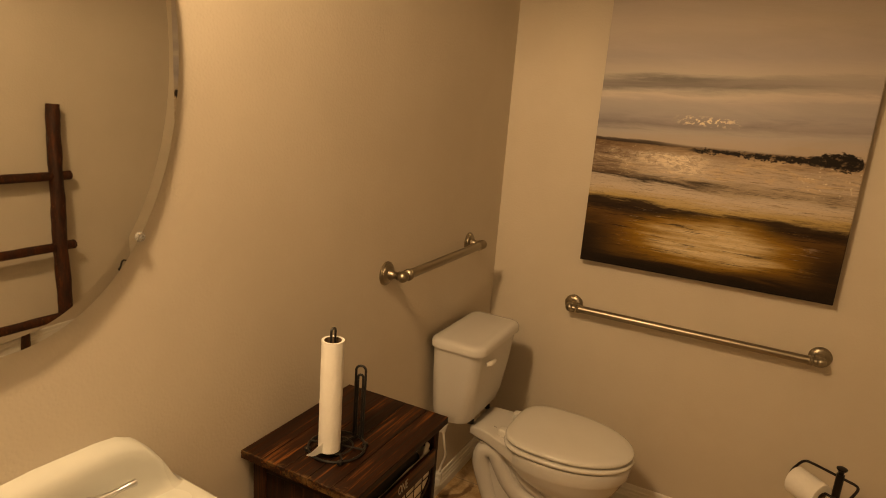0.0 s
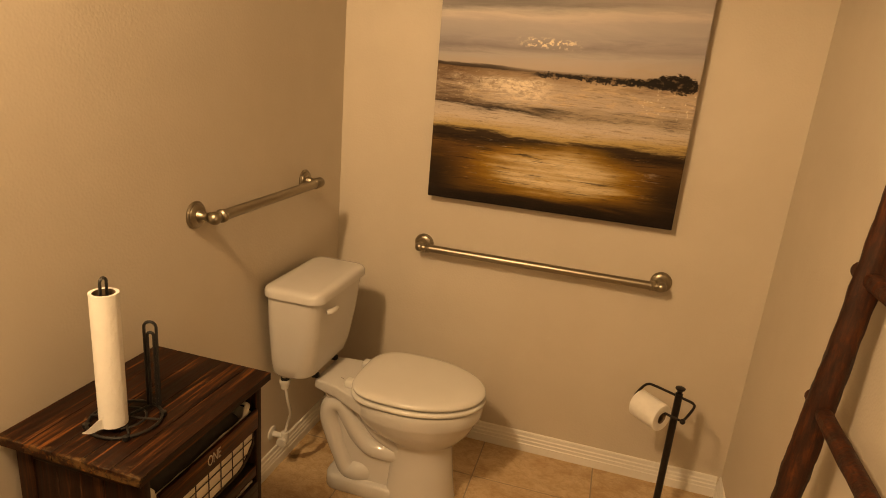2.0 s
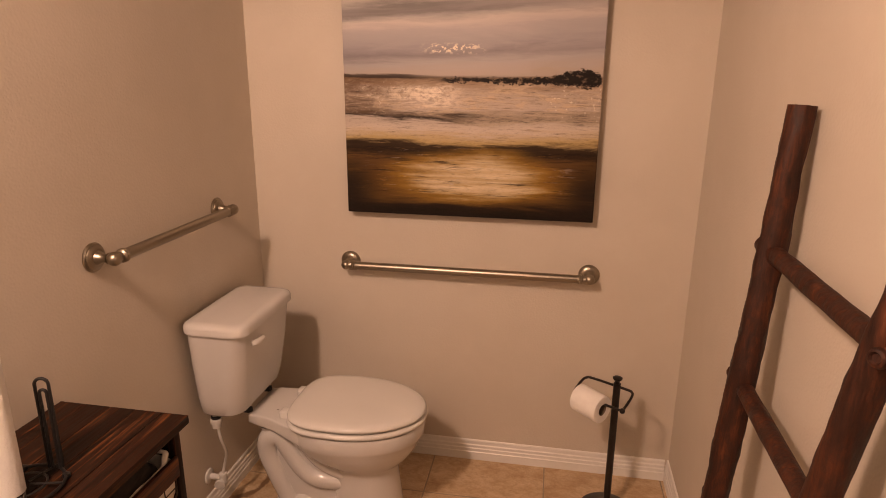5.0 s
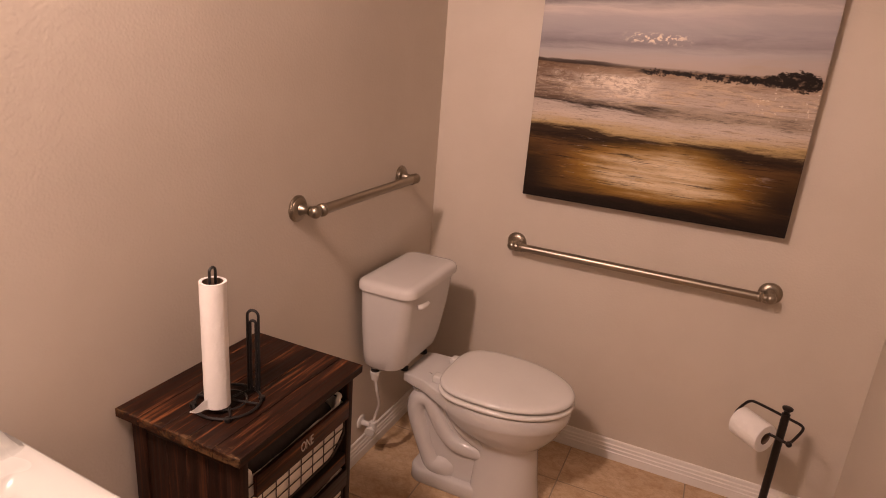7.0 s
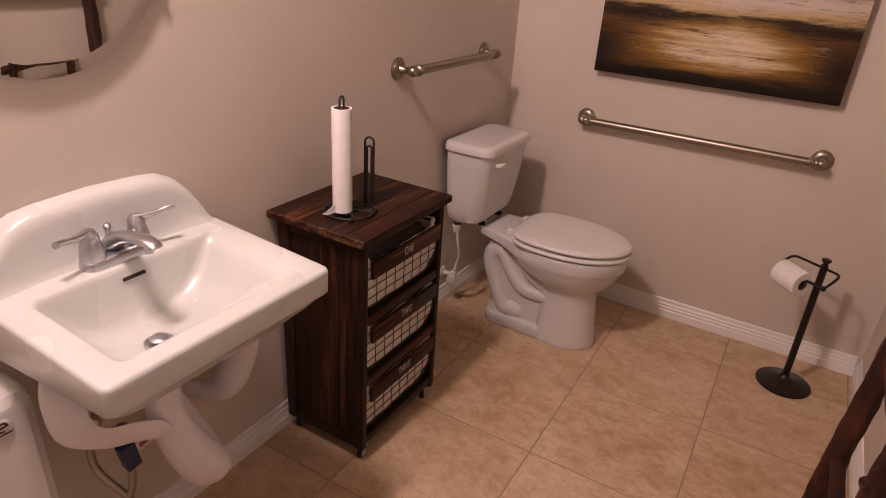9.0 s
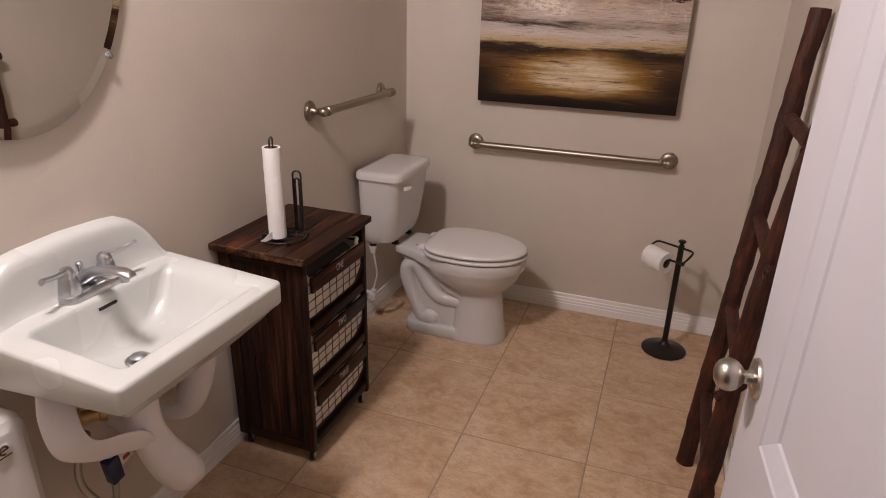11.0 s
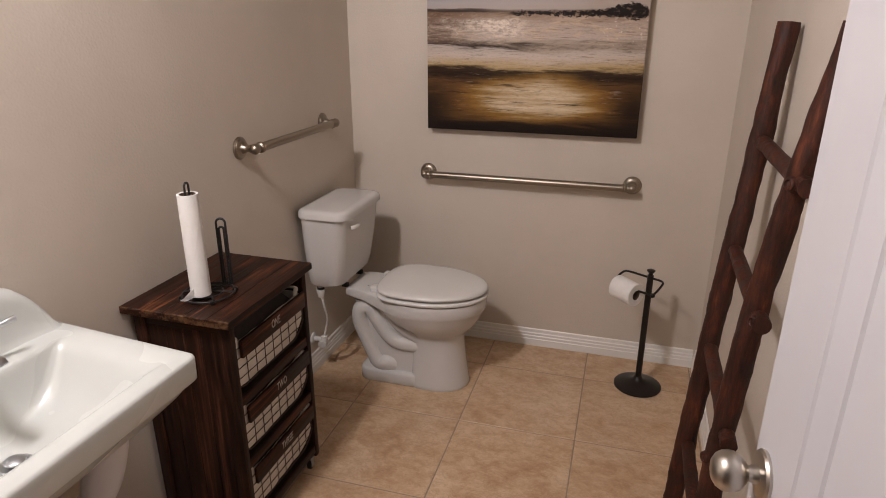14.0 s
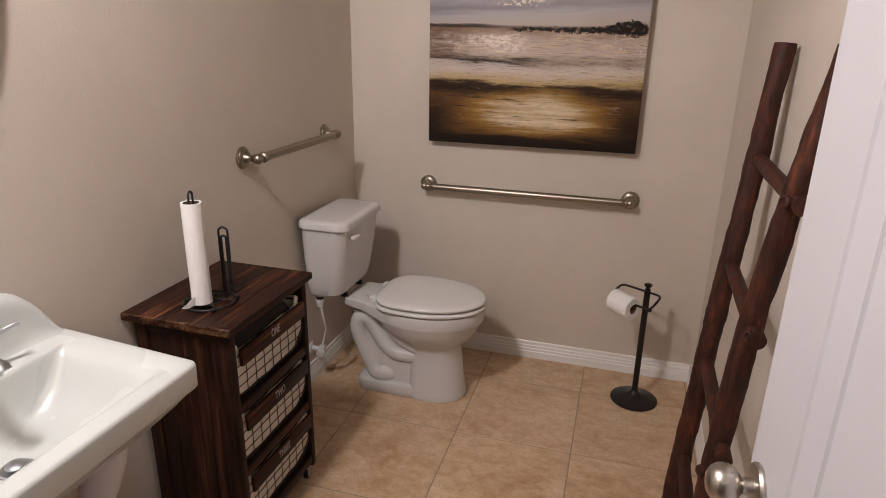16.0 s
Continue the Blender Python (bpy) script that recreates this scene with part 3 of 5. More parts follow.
# ---- the open door ----
def door():
    turn = Matrix.Translation((1.4735, -1.929, 0)) @ Matrix.Rotation(radians(5), 4, "Z")
    # local: x into the door's thickness, y from the free edge (0) back to the hinge (-0.81)
    wide, tall, thick = 0.80, 2.03, 0.035
    root = new("door_1")
    root.matrix_basis = turn
    tagged(root, "white painted panel door standing open against the side wall", "door", kind="structure")
    bpy.context.view_layer.update()
    bm = bmesh.new()
    panels = [(0.24, 0.70), (0.864, 1.90)]
    y_in, y_out = -0.128, -wide + 0.128
    xs = 0.0
    def face(pts):
        bm.faces.new([bm.verts.new(p) for p in pts])
    # stiles and rails on the room face, then sunk and fielded panels
    face([(xs, 0, 0.012), (xs, y_in, 0.012), (xs, y_in, tall), (xs, 0, tall)])
    face([(xs, y_out, 0.012), (xs, -wide, 0.012), (xs, -wide, tall), (xs, y_out, tall)])
    for a, b in ((0.012, panels[0][0]), (panels[0][1], panels[1][0]), (panels[1][1], tall)):
        face([(xs, y_in, a), (xs, y_out, a), (xs, y_out, b), (xs, y_in, b)])
    for a, b in panels:
        def ring(inset, depth):
            return [(xs + depth, y_in - inset, a + inset), (xs + depth, y_out + inset, a + inset), (xs + depth, y_out + inset, b - inset), (xs + depth, y_in - inset, b - inset)]
        rings = [ring(0, 0), ring(0.003, 0.003), ring(0.034, 0.013), ring(0.037, 0.0165)]
        for r0, r1 in zip(rings, rings[1:]):
            for i in range(4):
                face([r0[i], r0[(i + 1) % 4], r1[(i + 1) % 4], r1[i]])
        face(rings[-1])
    face([(thick, 0, 0.012), (thick, -wide, 0.012), (thick, -wide, tall), (thick, 0, tall)])
    face([(xs, 0, 0.012), (thick, 0, 0.012), (thick, 0, tall), (xs, 0, tall)])
    face([(xs, -wide, 0.012), (thick, -wide, 0.012), (thick, -wide, tall), (xs, -wide, tall)])
    face([(xs, 0, 0.012), (xs, -wide, 0.012), (thick, -wide, 0.012), (thick, 0, 0.012)])
    face([(xs, 0, tall), (xs, -wide, tall), (thick, -wide, tall), (thick, 0, tall)])
    bmesh.ops.remove_doubles(bm, verts=bm.verts[:], dist=1e-5)
    def child(name, b, mat, label=""):
        me_ob = finish(name, b, mat, None, label, angle=12 if name == "door_leaf" else 38)
        me_ob.parent = root
        return me_ob
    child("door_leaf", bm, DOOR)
    k = axis((0, -0.046, 0.932), (-1, 0, 0))
    bm = bmesh.new()
    lathe(bm, [(0.0, 0), (0.033, 0), (0.0335, 0.004), (0.031, 0.0075), (0.024, 0.0095), (0.0, 0.0098)], k, 36)
    child("knob_rose", bm, SATIN, "round satin nickel rose")
    bm = bmesh.new()
    lathe(bm, [(0.0, 0.009), (0.0135, 0.009), (0.0125, 0.014), (0.0105, 0.019), (0.0112, 0.022), (0.0165, 0.0255), (0.0225, 0.031), (0.0262, 0.038), (0.0272, 0.045), (0.0258, 0.0525), (0.0215, 0.0595), (0.014, 0.0645), (0.006, 0.0664), (0.0, 0.0666)], k, 40)
    child("door_knob", bm, SATIN, "egg-shaped satin nickel knob")
    bm = slab(0.006, 0.029, 0.0, 0.0014, 0.90, 0.96, 0.001)
    child("latch_plate", bm, SATIN)
    return root


door()


# ---- oval mirror ----
def mirror():
    cy, cz, a, b, n = -2.03, 1.68, 0.341, 0.491, 128
    root = thing("wall_mirror", (0, cy, cz - b), "large oval wall mirror without a frame", "mirror")
    def oval(inset, x):
        return [Vector((x + 0.005 - 0.012 * (a - inset) * math.cos(2 * math.pi * k / n), cy + (a - inset) * math.cos(2 * math.pi * k / n), cz + (b - inset) * math.sin(2 * math.pi * k / n))) for k in range(n)]
    bm = bmesh.new()
    loft(bm, [oval(0, 0.008), oval(0, 0.0105), oval(0.023, 0.0128)])
    part("glass", bm, MIRROR, root, angle=5)
    for ang in (-44, -136, 44, 136):
        y, z = cy + a * math.cos(radians(ang)), cz + b * math.sin(radians(ang))
        bm = bmesh.new()
        lathe(bm, [(0.0, 0), (0.010, 0), (0.0105, 0.010), (0.0085, 0.0165), (0.0, 0.017)], axis((0.0005, y, z), (1, 0, 0)), 20)
        clip = part("clip", bm, CLEAR, root, "small clear plastic mirror clip")
        bm = bmesh.new()
        lathe(bm, [(0.0, 0.0155), (0.0036, 0.0172), (0.0032, 0.0192), (0.0, 0.0195)], axis((0.0005, y, z), (1, 0, 0)), 12)
        finish("screw", bm, CHROME, None).parent = clip
        clip.children[0].matrix_parent_inverse = (root.matrix_basis @ clip.matrix_parent_inverse).inverted()


mirror()


# ---- painting ----
def painting():
    x0, x1, z0, z1 = 0.390, 1.287, 1.031, 2.25
    root = thing("painting", (x0, -0.03, z0), "large unframed abstract seascape canvas in greys, gold and black", "painting")
    part("canvas", slab(x0, x1, -0.050, -0.018, z0, z1, 0.003), seascape(x0, z0, x1 - x0), root, angle=60)
    for za in (z0 + 0.03, z1 - 0.07):
        part("stretcher_bar", slab(x0 + 0.03, x1 - 0.03, -0.018, -0.001, za, za + 0.04), CROSS, root)


painting()


# ---- grab bars ----
def grab_bar(p, q, out, label):
    """A bar between two wall flanges centred at p and q; out points into the room."""
    p, q, out = Vector(p), Vector(q), Vector(out)
    way = (q - p).normalized()
    root = thing("grab_bar", p, label, "grab bar", "grab bars by the toilet")
    stand = 0.062
    for at, w in ((p, way), (q, -way)):
        bm = bmesh.new()
        lathe(bm, [(0.0, 0.0), (0.0385, 0.0), (0.039, 0.004), (0.036, 0.0075), (0.033, 0.008), (0.0325, 0.011), (0.028, 0.0145), (0.021, 0.0165), (0.0, 0.017)], axis(at, out), 40)
        part("flange", bm, NICKEL, root)
        bm = bmesh.new()
        lathe(bm, [(0.0, 0.015), (0.019, 0.016), (0.0165, 0.021), (0.0115, 0.030), (0.0115, 0.040), (0.015, 0.046), (0.0, 0.048)], axis(at, out), 28)
        part("post", bm, NICKEL, root)
        bm = bmesh.new()
        c = at + out * stand
        lathe(bm, [(0.0185 * math.sin(math.pi * k / 14), -0.0185 * math.cos(math.pi * k / 14)) for k in range(15)], axis(c, w), 28)
        part("elbow", bm, NICKEL, root)
        bm = bmesh.new()
        lathe(bm, [(0.0, 0.012), (0.0125, 0.013), (0.0118, 0.022), (0.0165, 0.024), (0.0190, 0.028), (0.0165, 0.0325), (0.0190, 0.037), (0.0172, 0.0415), (0.0, 0.042)], axis(c, w), 28)
        part("collar", bm, NICKEL, root)
    bm = bmesh.new()
    a, b = p + out * stand + way * 0.038, q + out * stand - way * 0.038
    lathe(bm, [(0.0, 0), (0.0155, 0.001), (0.0155, (b - a).length - 0.001), (0.0, (b - a).length)], axis(a, way), 28)
    part("bar", bm, NICKEL, root)


grab_bar((0, -0.908, 1.077), (0, -0.303, 1.077), (1, 0, 0), "short brushed nickel grab bar above the toilet tank")
grab_bar((0.378, 0, 0.824), (1.290, 0, 0.824), (0, -1, 0), "long brushed nickel grab bar under the painting")


# ---- toilet ----
def toilet():
    cy = -0.428
    root = thing("toilet", (0.35, cy, 0), "white two-piece elongated toilet with closed lid", "toilet")
    # tank
    bm = bmesh.new()
    rings = []
    for z, hx, hy, r in ((0.437, 0.052, 0.138, 0.05), (0.441, 0.066, 0.154, 0.055), (0.455, 0.078, 0.168, 0.055), (0.50, 0.084, 0.175, 0.052), (0.62, 0.092, 0.186, 0.045), (0.745, 0.098, 0.193, 0.042)):
        rings.append(rounded(0.028 + hx, cy, hx, hy, min(r, hx - 0.004), z, 7))
    loft(bm, rings)
    tank = part("tank", bm, CERAMIC, root)
    bm = bmesh.new()
    rings = []
    for z, d in ((0.7455, 0.006), (0.748, 0.0), (0.766, 0.0), (0.775, 0.004), (0.7805, 0.013), (0.7825, 0.03)):
        rings.append(rounded(0.130, cy - 0.004, 0.110 - d, 0.200 - d, 0.05 - d * 0.9, z, 8))
    loft(bm, rings)
    part("tank_lid", bm, CERAMIC, root)
    bm = bmesh.new()
    tube(bm, smooth_path([(0.232, cy - 0.135, 0.706), (0.241, cy - 0.125, 0.707), (0.243, cy - 0.095, 0.704), (0.238, cy - 0.068, 0.700)], 6), lambda s: 0.0105 - 0.004 * abs(s - 0.35), 12, flat=0.75)
    part("flush_lever", bm, PLASTIC, root, "white plastic flush lever")
    # bowl and front pedestal
    bm = bmesh.new()
    rings = []
    for z, cx, back, front, half, sq in ((0.0, 0.565, 0.110, 0.128, 0.112, 5.0), (0.006, 0.565, 0.112, 0.131, 0.115, 5.0), (0.02, 0.565, 0.111, 0.127, 0.112, 5.0), (0.10, 0.565, 0.107, 0.116, 0.102, 5.0), (0.18, 0.563, 0.103, 0.109, 0.095, 4.5),
                                         (0.225, 0.560, 0.104, 0.109, 0.094, 3.6), (0.242, 0.556, 0.110, 0.118, 0.100, 3.0), (0.258, 0.548, 0.125, 0.140, 0.114, 2.5), (0.280, 0.534, 0.152, 0.177, 0.136, 2.3), (0.305, 0.520, 0.178, 0.208, 0.156, 2.2),
                                         (0.330, 0.511, 0.196, 0.230, 0.169, 2.2), (0.350, 0.506, 0.203, 0.243, 0.175, 2.2), (0.358, 0.505, 0.205, 0.250, 0.179, 2.2), (0.368, 0.505, 0.205, 0.255, 0.182, 2.2), (0.405, 0.505, 0.205, 0.258, 0.184, 2.2), (0.414, 0.505, 0.20, 0.254, 0.180, 2.2)):
        rings.append(egg(cx, cy, back, front, half, z, 48, sq))
    loft(bm, rings)
    part("bowl", bm, CERAMIC, root, angle=60)
    # deck under the tank
    bm = bmesh.new()
    rings = []
    for x, half, z0, z1 in ((0.168, 0.080, 0.400, 0.414), (0.176, 0.096, 0.392, 0.424), (0.21, 0.102, 0.386, 0.427), (0.26, 0.110, 0.380, 0.4245), (0.32, 0.130, 0.368, 0.4175), (0.40, 0.155, 0.35, 0.414)):
        rings.append([Vector((x, p.x + cy, p.y)) for p in rounded(0, (z0 + z1) / 2, half, (z1 - z0) / 2, 0.007, 0, 4)])
    loft(bm, rings)
    part("deck", bm, CERAMIC, root, angle=60)
    for s in (-1, 1):
        part("tank_pad", slab(0.150, 0.180, cy + s * 0.075 - 0.008, cy + s * 0.075 + 0.008, 0.420, 0.440, 0.003), RUBBER, root)
    # trapway: a narrow core, with the channel standing out on both sides
    bm = bmesh.new()
    rings = [rounded(x, cy, w, h, 0.03, z, 6) for z, h, x, w in ((0.03, 0.085, 0.41, 0.11), (0.10, 0.078, 0.40, 0.11), (0.22, 0.074, 0.37, 0.12), (0.33, 0.076, 0.345, 0.125), (0.372, 0.09, 0.335, 0.14))]
    loft(bm, rings)
    part("trap_body", bm, CERAMIC, root, angle=60)
    bm = bmesh.new()
    rings = []
    for z, d in ((0.0, 0.004), (0.004, 0.0), (0.046, 0.001), (0.055, 0.006), (0.058, 0.016)):
        rings.append(rounded(0.37, cy, 0.152 - d, 0.108 - d, 0.055 - d * 0.5, z, 8))
    loft(bm, rings)
    part("foot", bm, CERAMIC, root, angle=60)
    for s in (-1, 1):
        y = cy + s * 0.062
        bm = bmesh.new()
        tube(bm, smooth_path([(0.375, y - s * 0.022, 0.078), (0.345, y - s * 0.006, 0.080), (0.305, y, 0.085), (0.278, y + s * 0.002, 0.13), (0.248, y + s * 0.002, 0.20), (0.225, y, 0.275), (0.234, y, 0.325), (0.272, y + s * 0.002, 0.335),
                              (0.305, y + s * 0.002, 0.285), (0.345, y + s * 0.002, 0.225), (0.40, y + s * 0.002, 0.188), (0.50, y - s * 0.006, 0.182)], 7), lambda q: 0.034 + 0.013 * math.exp(-((q - 0.08) / 0.12) ** 2) + 0.005 * math.exp(-((q - 0.5) / 0.12) ** 2), 18)
        part("trapway", bm, CERAMIC, root, angle=70)
        bm = bmesh.new()
        tube(bm, smooth_path([(0.33, y, 0.37), (0.37, y + s * 0.006, 0.315), (0.42, y + s * 0.010, 0.262), (0.50, y, 0.215)], 7), 0.028, 14)
        part("bowl_rib", bm, CERAMIC, root, angle=70)
        bm = bmesh.new()
        lathe(bm, [(0.0, 0.056), (0.017, 0.056), (0.0165, 0.064), (0.012, 0.073), (0.005, 0.077), (0.0, 0.0775)], Matrix.Translation((0.345, cy + s * 0.082, 0)), 20)
        part("bolt_cap", bm, PLASTIC, root)
    # seat ring and lid
    bm = bmesh.new()
    loft(bm, [egg(0.505, cy, 0.195 - d, 0.265 - d, 0.186 - d, z, 56, 3.4) for z, d in ((0.4185, 0.024), (0.4190, 0.008), (0.421, 0.002), (0.427, 0.0), (0.433, 0.002), (0.4355, 0.008), (0.436, 0.026))])
    part("seat", bm, PLASTIC, root, angle=70)
    bm = bmesh.new()
    loft(bm, [egg(0.505, cy, 0.192 - d, 0.262 - d, 0.183 - d, z + 0.002, 56, 3.4) for z, d in ((0.4385, 0.026), (0.4400, 0.008), (0.443, 0.0015), (0.449, 0.0), (0.455, 0.003), (0.459, 0.010), (0.4615, 0.03), (0.4635, 0.09), (0.464, 0.15))])
    part("seat_lid", bm, PLASTIC, root, angle=70)
    for s in (-1, 1):
        bm = bmesh.new()
        box(bm, 0.285, 0.325, cy + s * 0.075 - 0.02, cy + s * 0.075 + 0.02, 0.416, 0.446, 0.008, 3)
        part("hinge", bm, PLASTIC, root)
    letters("I", 0.02, LOGO, root, Matrix.Translation((0.262, cy - 0.05, 0.4262)) @ Matrix.Rotation(radians(70), 4, "Z"))


toilet()


# ---- supply valve beside the toilet ----
def supply():
    root = thing("water_supply", (0.014, -0.50, 0.16), "white plastic angle stop with hose to the tank", "water valve")
    bm = bmesh.new()
    lathe(bm, [(0.0, 0), (0.028, 0), (0.026, 0.005), (0.011, 0.009), (0.010, 0.055), (0.0, 0.056)], axis((0.0, -0.515, 0.155), (1, 0, 0)), 24)
    part("pipe", bm, PLASTIC, root)
    bm = bmesh.new()
    lathe(bm, [(0.0, -0.022), (0.013, -0.022), (0.014, -0.01), (0.014, 0.018), (0.0, 0.02)], axis((0.055, -0.515, 0.155), (0, 0, 1)), 18)
    part("valve_body", bm, PLASTIC, root)
    bm = bmesh.new()
    lathe(bm, [(0.0, 0.0), (0.007, 0.0), (0.007, 0.014), (0.019, 0.016), (0.019, 0.026), (0.0, 0.028)], axis((0.055, -0.525, 0.152), (0.2, -1, -0.2)), 18)
    part("valve_knob", bm, PLASTIC, root)
    bm = bmesh.new()
    tube(bm, smooth_path([(0.055, -0.515, 0.17), (0.064, -0.512, 0.21), (0.085, -0.53, 0.27), (0.09, -0.56, 0.34), (0.082, -0.565, 0.41)], 8), 0.0055, 10)
    part("hose", bm, PLASTIC, root, "thin white flexible hose")
    bm = bmesh.new()
    lathe(bm, [(0.0, -0.02), (0.014, -0.02), (0.016, -0.006), (0.019, 0.0), (0.019, 0.012), (0.012, 0.014), (0.012, 0.033), (0.0, 0.034)], axis((0.082, -0.565, 0.41), (0, 0, 1)), 20)
    part("coupling_nut", bm, PLASTIC, root)
    bm = bmesh.new()
    lathe(bm, [(0.0, 0.0), (0.0155, 0.0), (0.0155, 0.010), (0.0, 0.0105)], axis((0.082, -0.565, 0.4245), (0, 0, 1)), 20)
    part("washer", bm, RUBBER, root, "black rubber washer")


supply()


# ---- cabinet with three baskets ----
CX0, CX1, CY0, CY1 = 0.024, 0.325, -1.506, -1.102


def cabinet():
    root = thing("storage_cabinet", (0.17, -1.30, 0), "dark-stained wooden rolling cabinet with three open basket bays", "cabinet")
    top = 0.766
    edges = [0.002, 0.070, 0.138, 0.205, 0.273, 0.341]
    for a, b in zip(edges, edges[1:]):
        part("plank", slab(a + 0.0004, b - 0.0004, -1.526, -1.084, top - 0.021, top, 0.0012, 1), BOARD, root)
    z0, z1 = 0.052, top - 0.021
    for x0, x1 in ((CX0, CX0 + 0.038), (CX1 - 0.038, CX1)):
        for y0, y1 in ((CY0, CY0 + 0.022), (CY1 - 0.022, CY1)):
            part("post", slab(x0, x1, y0, y1, z0, z1, 0.002), UPRIGHT, root)
    for y0, y1 in ((CY0 + 0.005, CY0 + 0.017), (CY1 - 0.017, CY1 - 0.005)):
        n = 4
        w = (CX1 - CX0 - 0.076) / n
        for i in range(n):
            part("side_board", slab(CX0 + 0.038 + i * w + 0.0003, CX0 + 0.038 + (i + 1) * w - 0.0003, y0, y1, z0 + 0.002, z1, 0.0012, 1), UPRIGHT, root)
        part("side_rail", slab(CX0 + 0.038, CX1 - 0.038, y0 - 0.002, y1 + 0.002, z0, z0 + 0.04, 0.0015), CROSS, root)
        part("side_rail", slab(CX0 + 0.038, CX1 - 0.038, y0 - 0.002, y1 + 0.002, z1 - 0.03, z1, 0.0015), CROSS, root)
    part("back_panel", slab(CX0 + 0.004, CX0 + 0.010, CY0 + 0.022, CY1 - 0.022, z0 + 0.01, z1), SHADED_BOARD, root)
    for z in (0.085, 0.300, 0.507):
        part("shelf", slab(CX0 + 0.012, CX1 - 0.004, CY0 + 0.018, CY1 - 0.018, z, z + 0.014, 0.0015), SHADED_BOARD, root)
        part("front_rail", slab(CX1 - 0.016, CX1 - 0.001, CY0 + 0.0225, CY1 - 0.0225, z - 0.018, z + 0.012, 0.002), BOARD, root)
    part("front_rail", slab(CX1 - 0.018, CX1 - 0.002, CY0 + 0.0225, CY1 - 0.0225, z1 - 0.016, z1 - 0.001, 0.002), BOARD, root)
    for x in (CX0 + 0.025, CX1 - 0.025):
        for y in (CY0 + 0.026, CY1 - 0.026):
            bm = bmesh.new()
            lathe(bm, [(0.0, -0.008), (0.014, -0.008), (0.0175, -0.006), (0.0175, 0.006), (0.014, 0.008), (0.0, 0.008)], axis((x, y, 0.0178), (1, 0.25, 0)), 24)
            part("castor_wheel", bm, RUBBER, root, "small black castor wheel")
            bm = bmesh.new()
            for s in (-1, 1):
                box(bm, x + s * 0.0105 - 0.0012, x + s * 0.0105 + 0.0012, y - 0.008, y + 0.010, 0.012, 0.047, 0.0006, 1)
            box(bm, x - 0.016, x + 0.016, y - 0.016, y + 0.016, 0.046, 0.052, 0.001, 1)
            part("castor_fork", bm, CHROME, root)


cabinet()


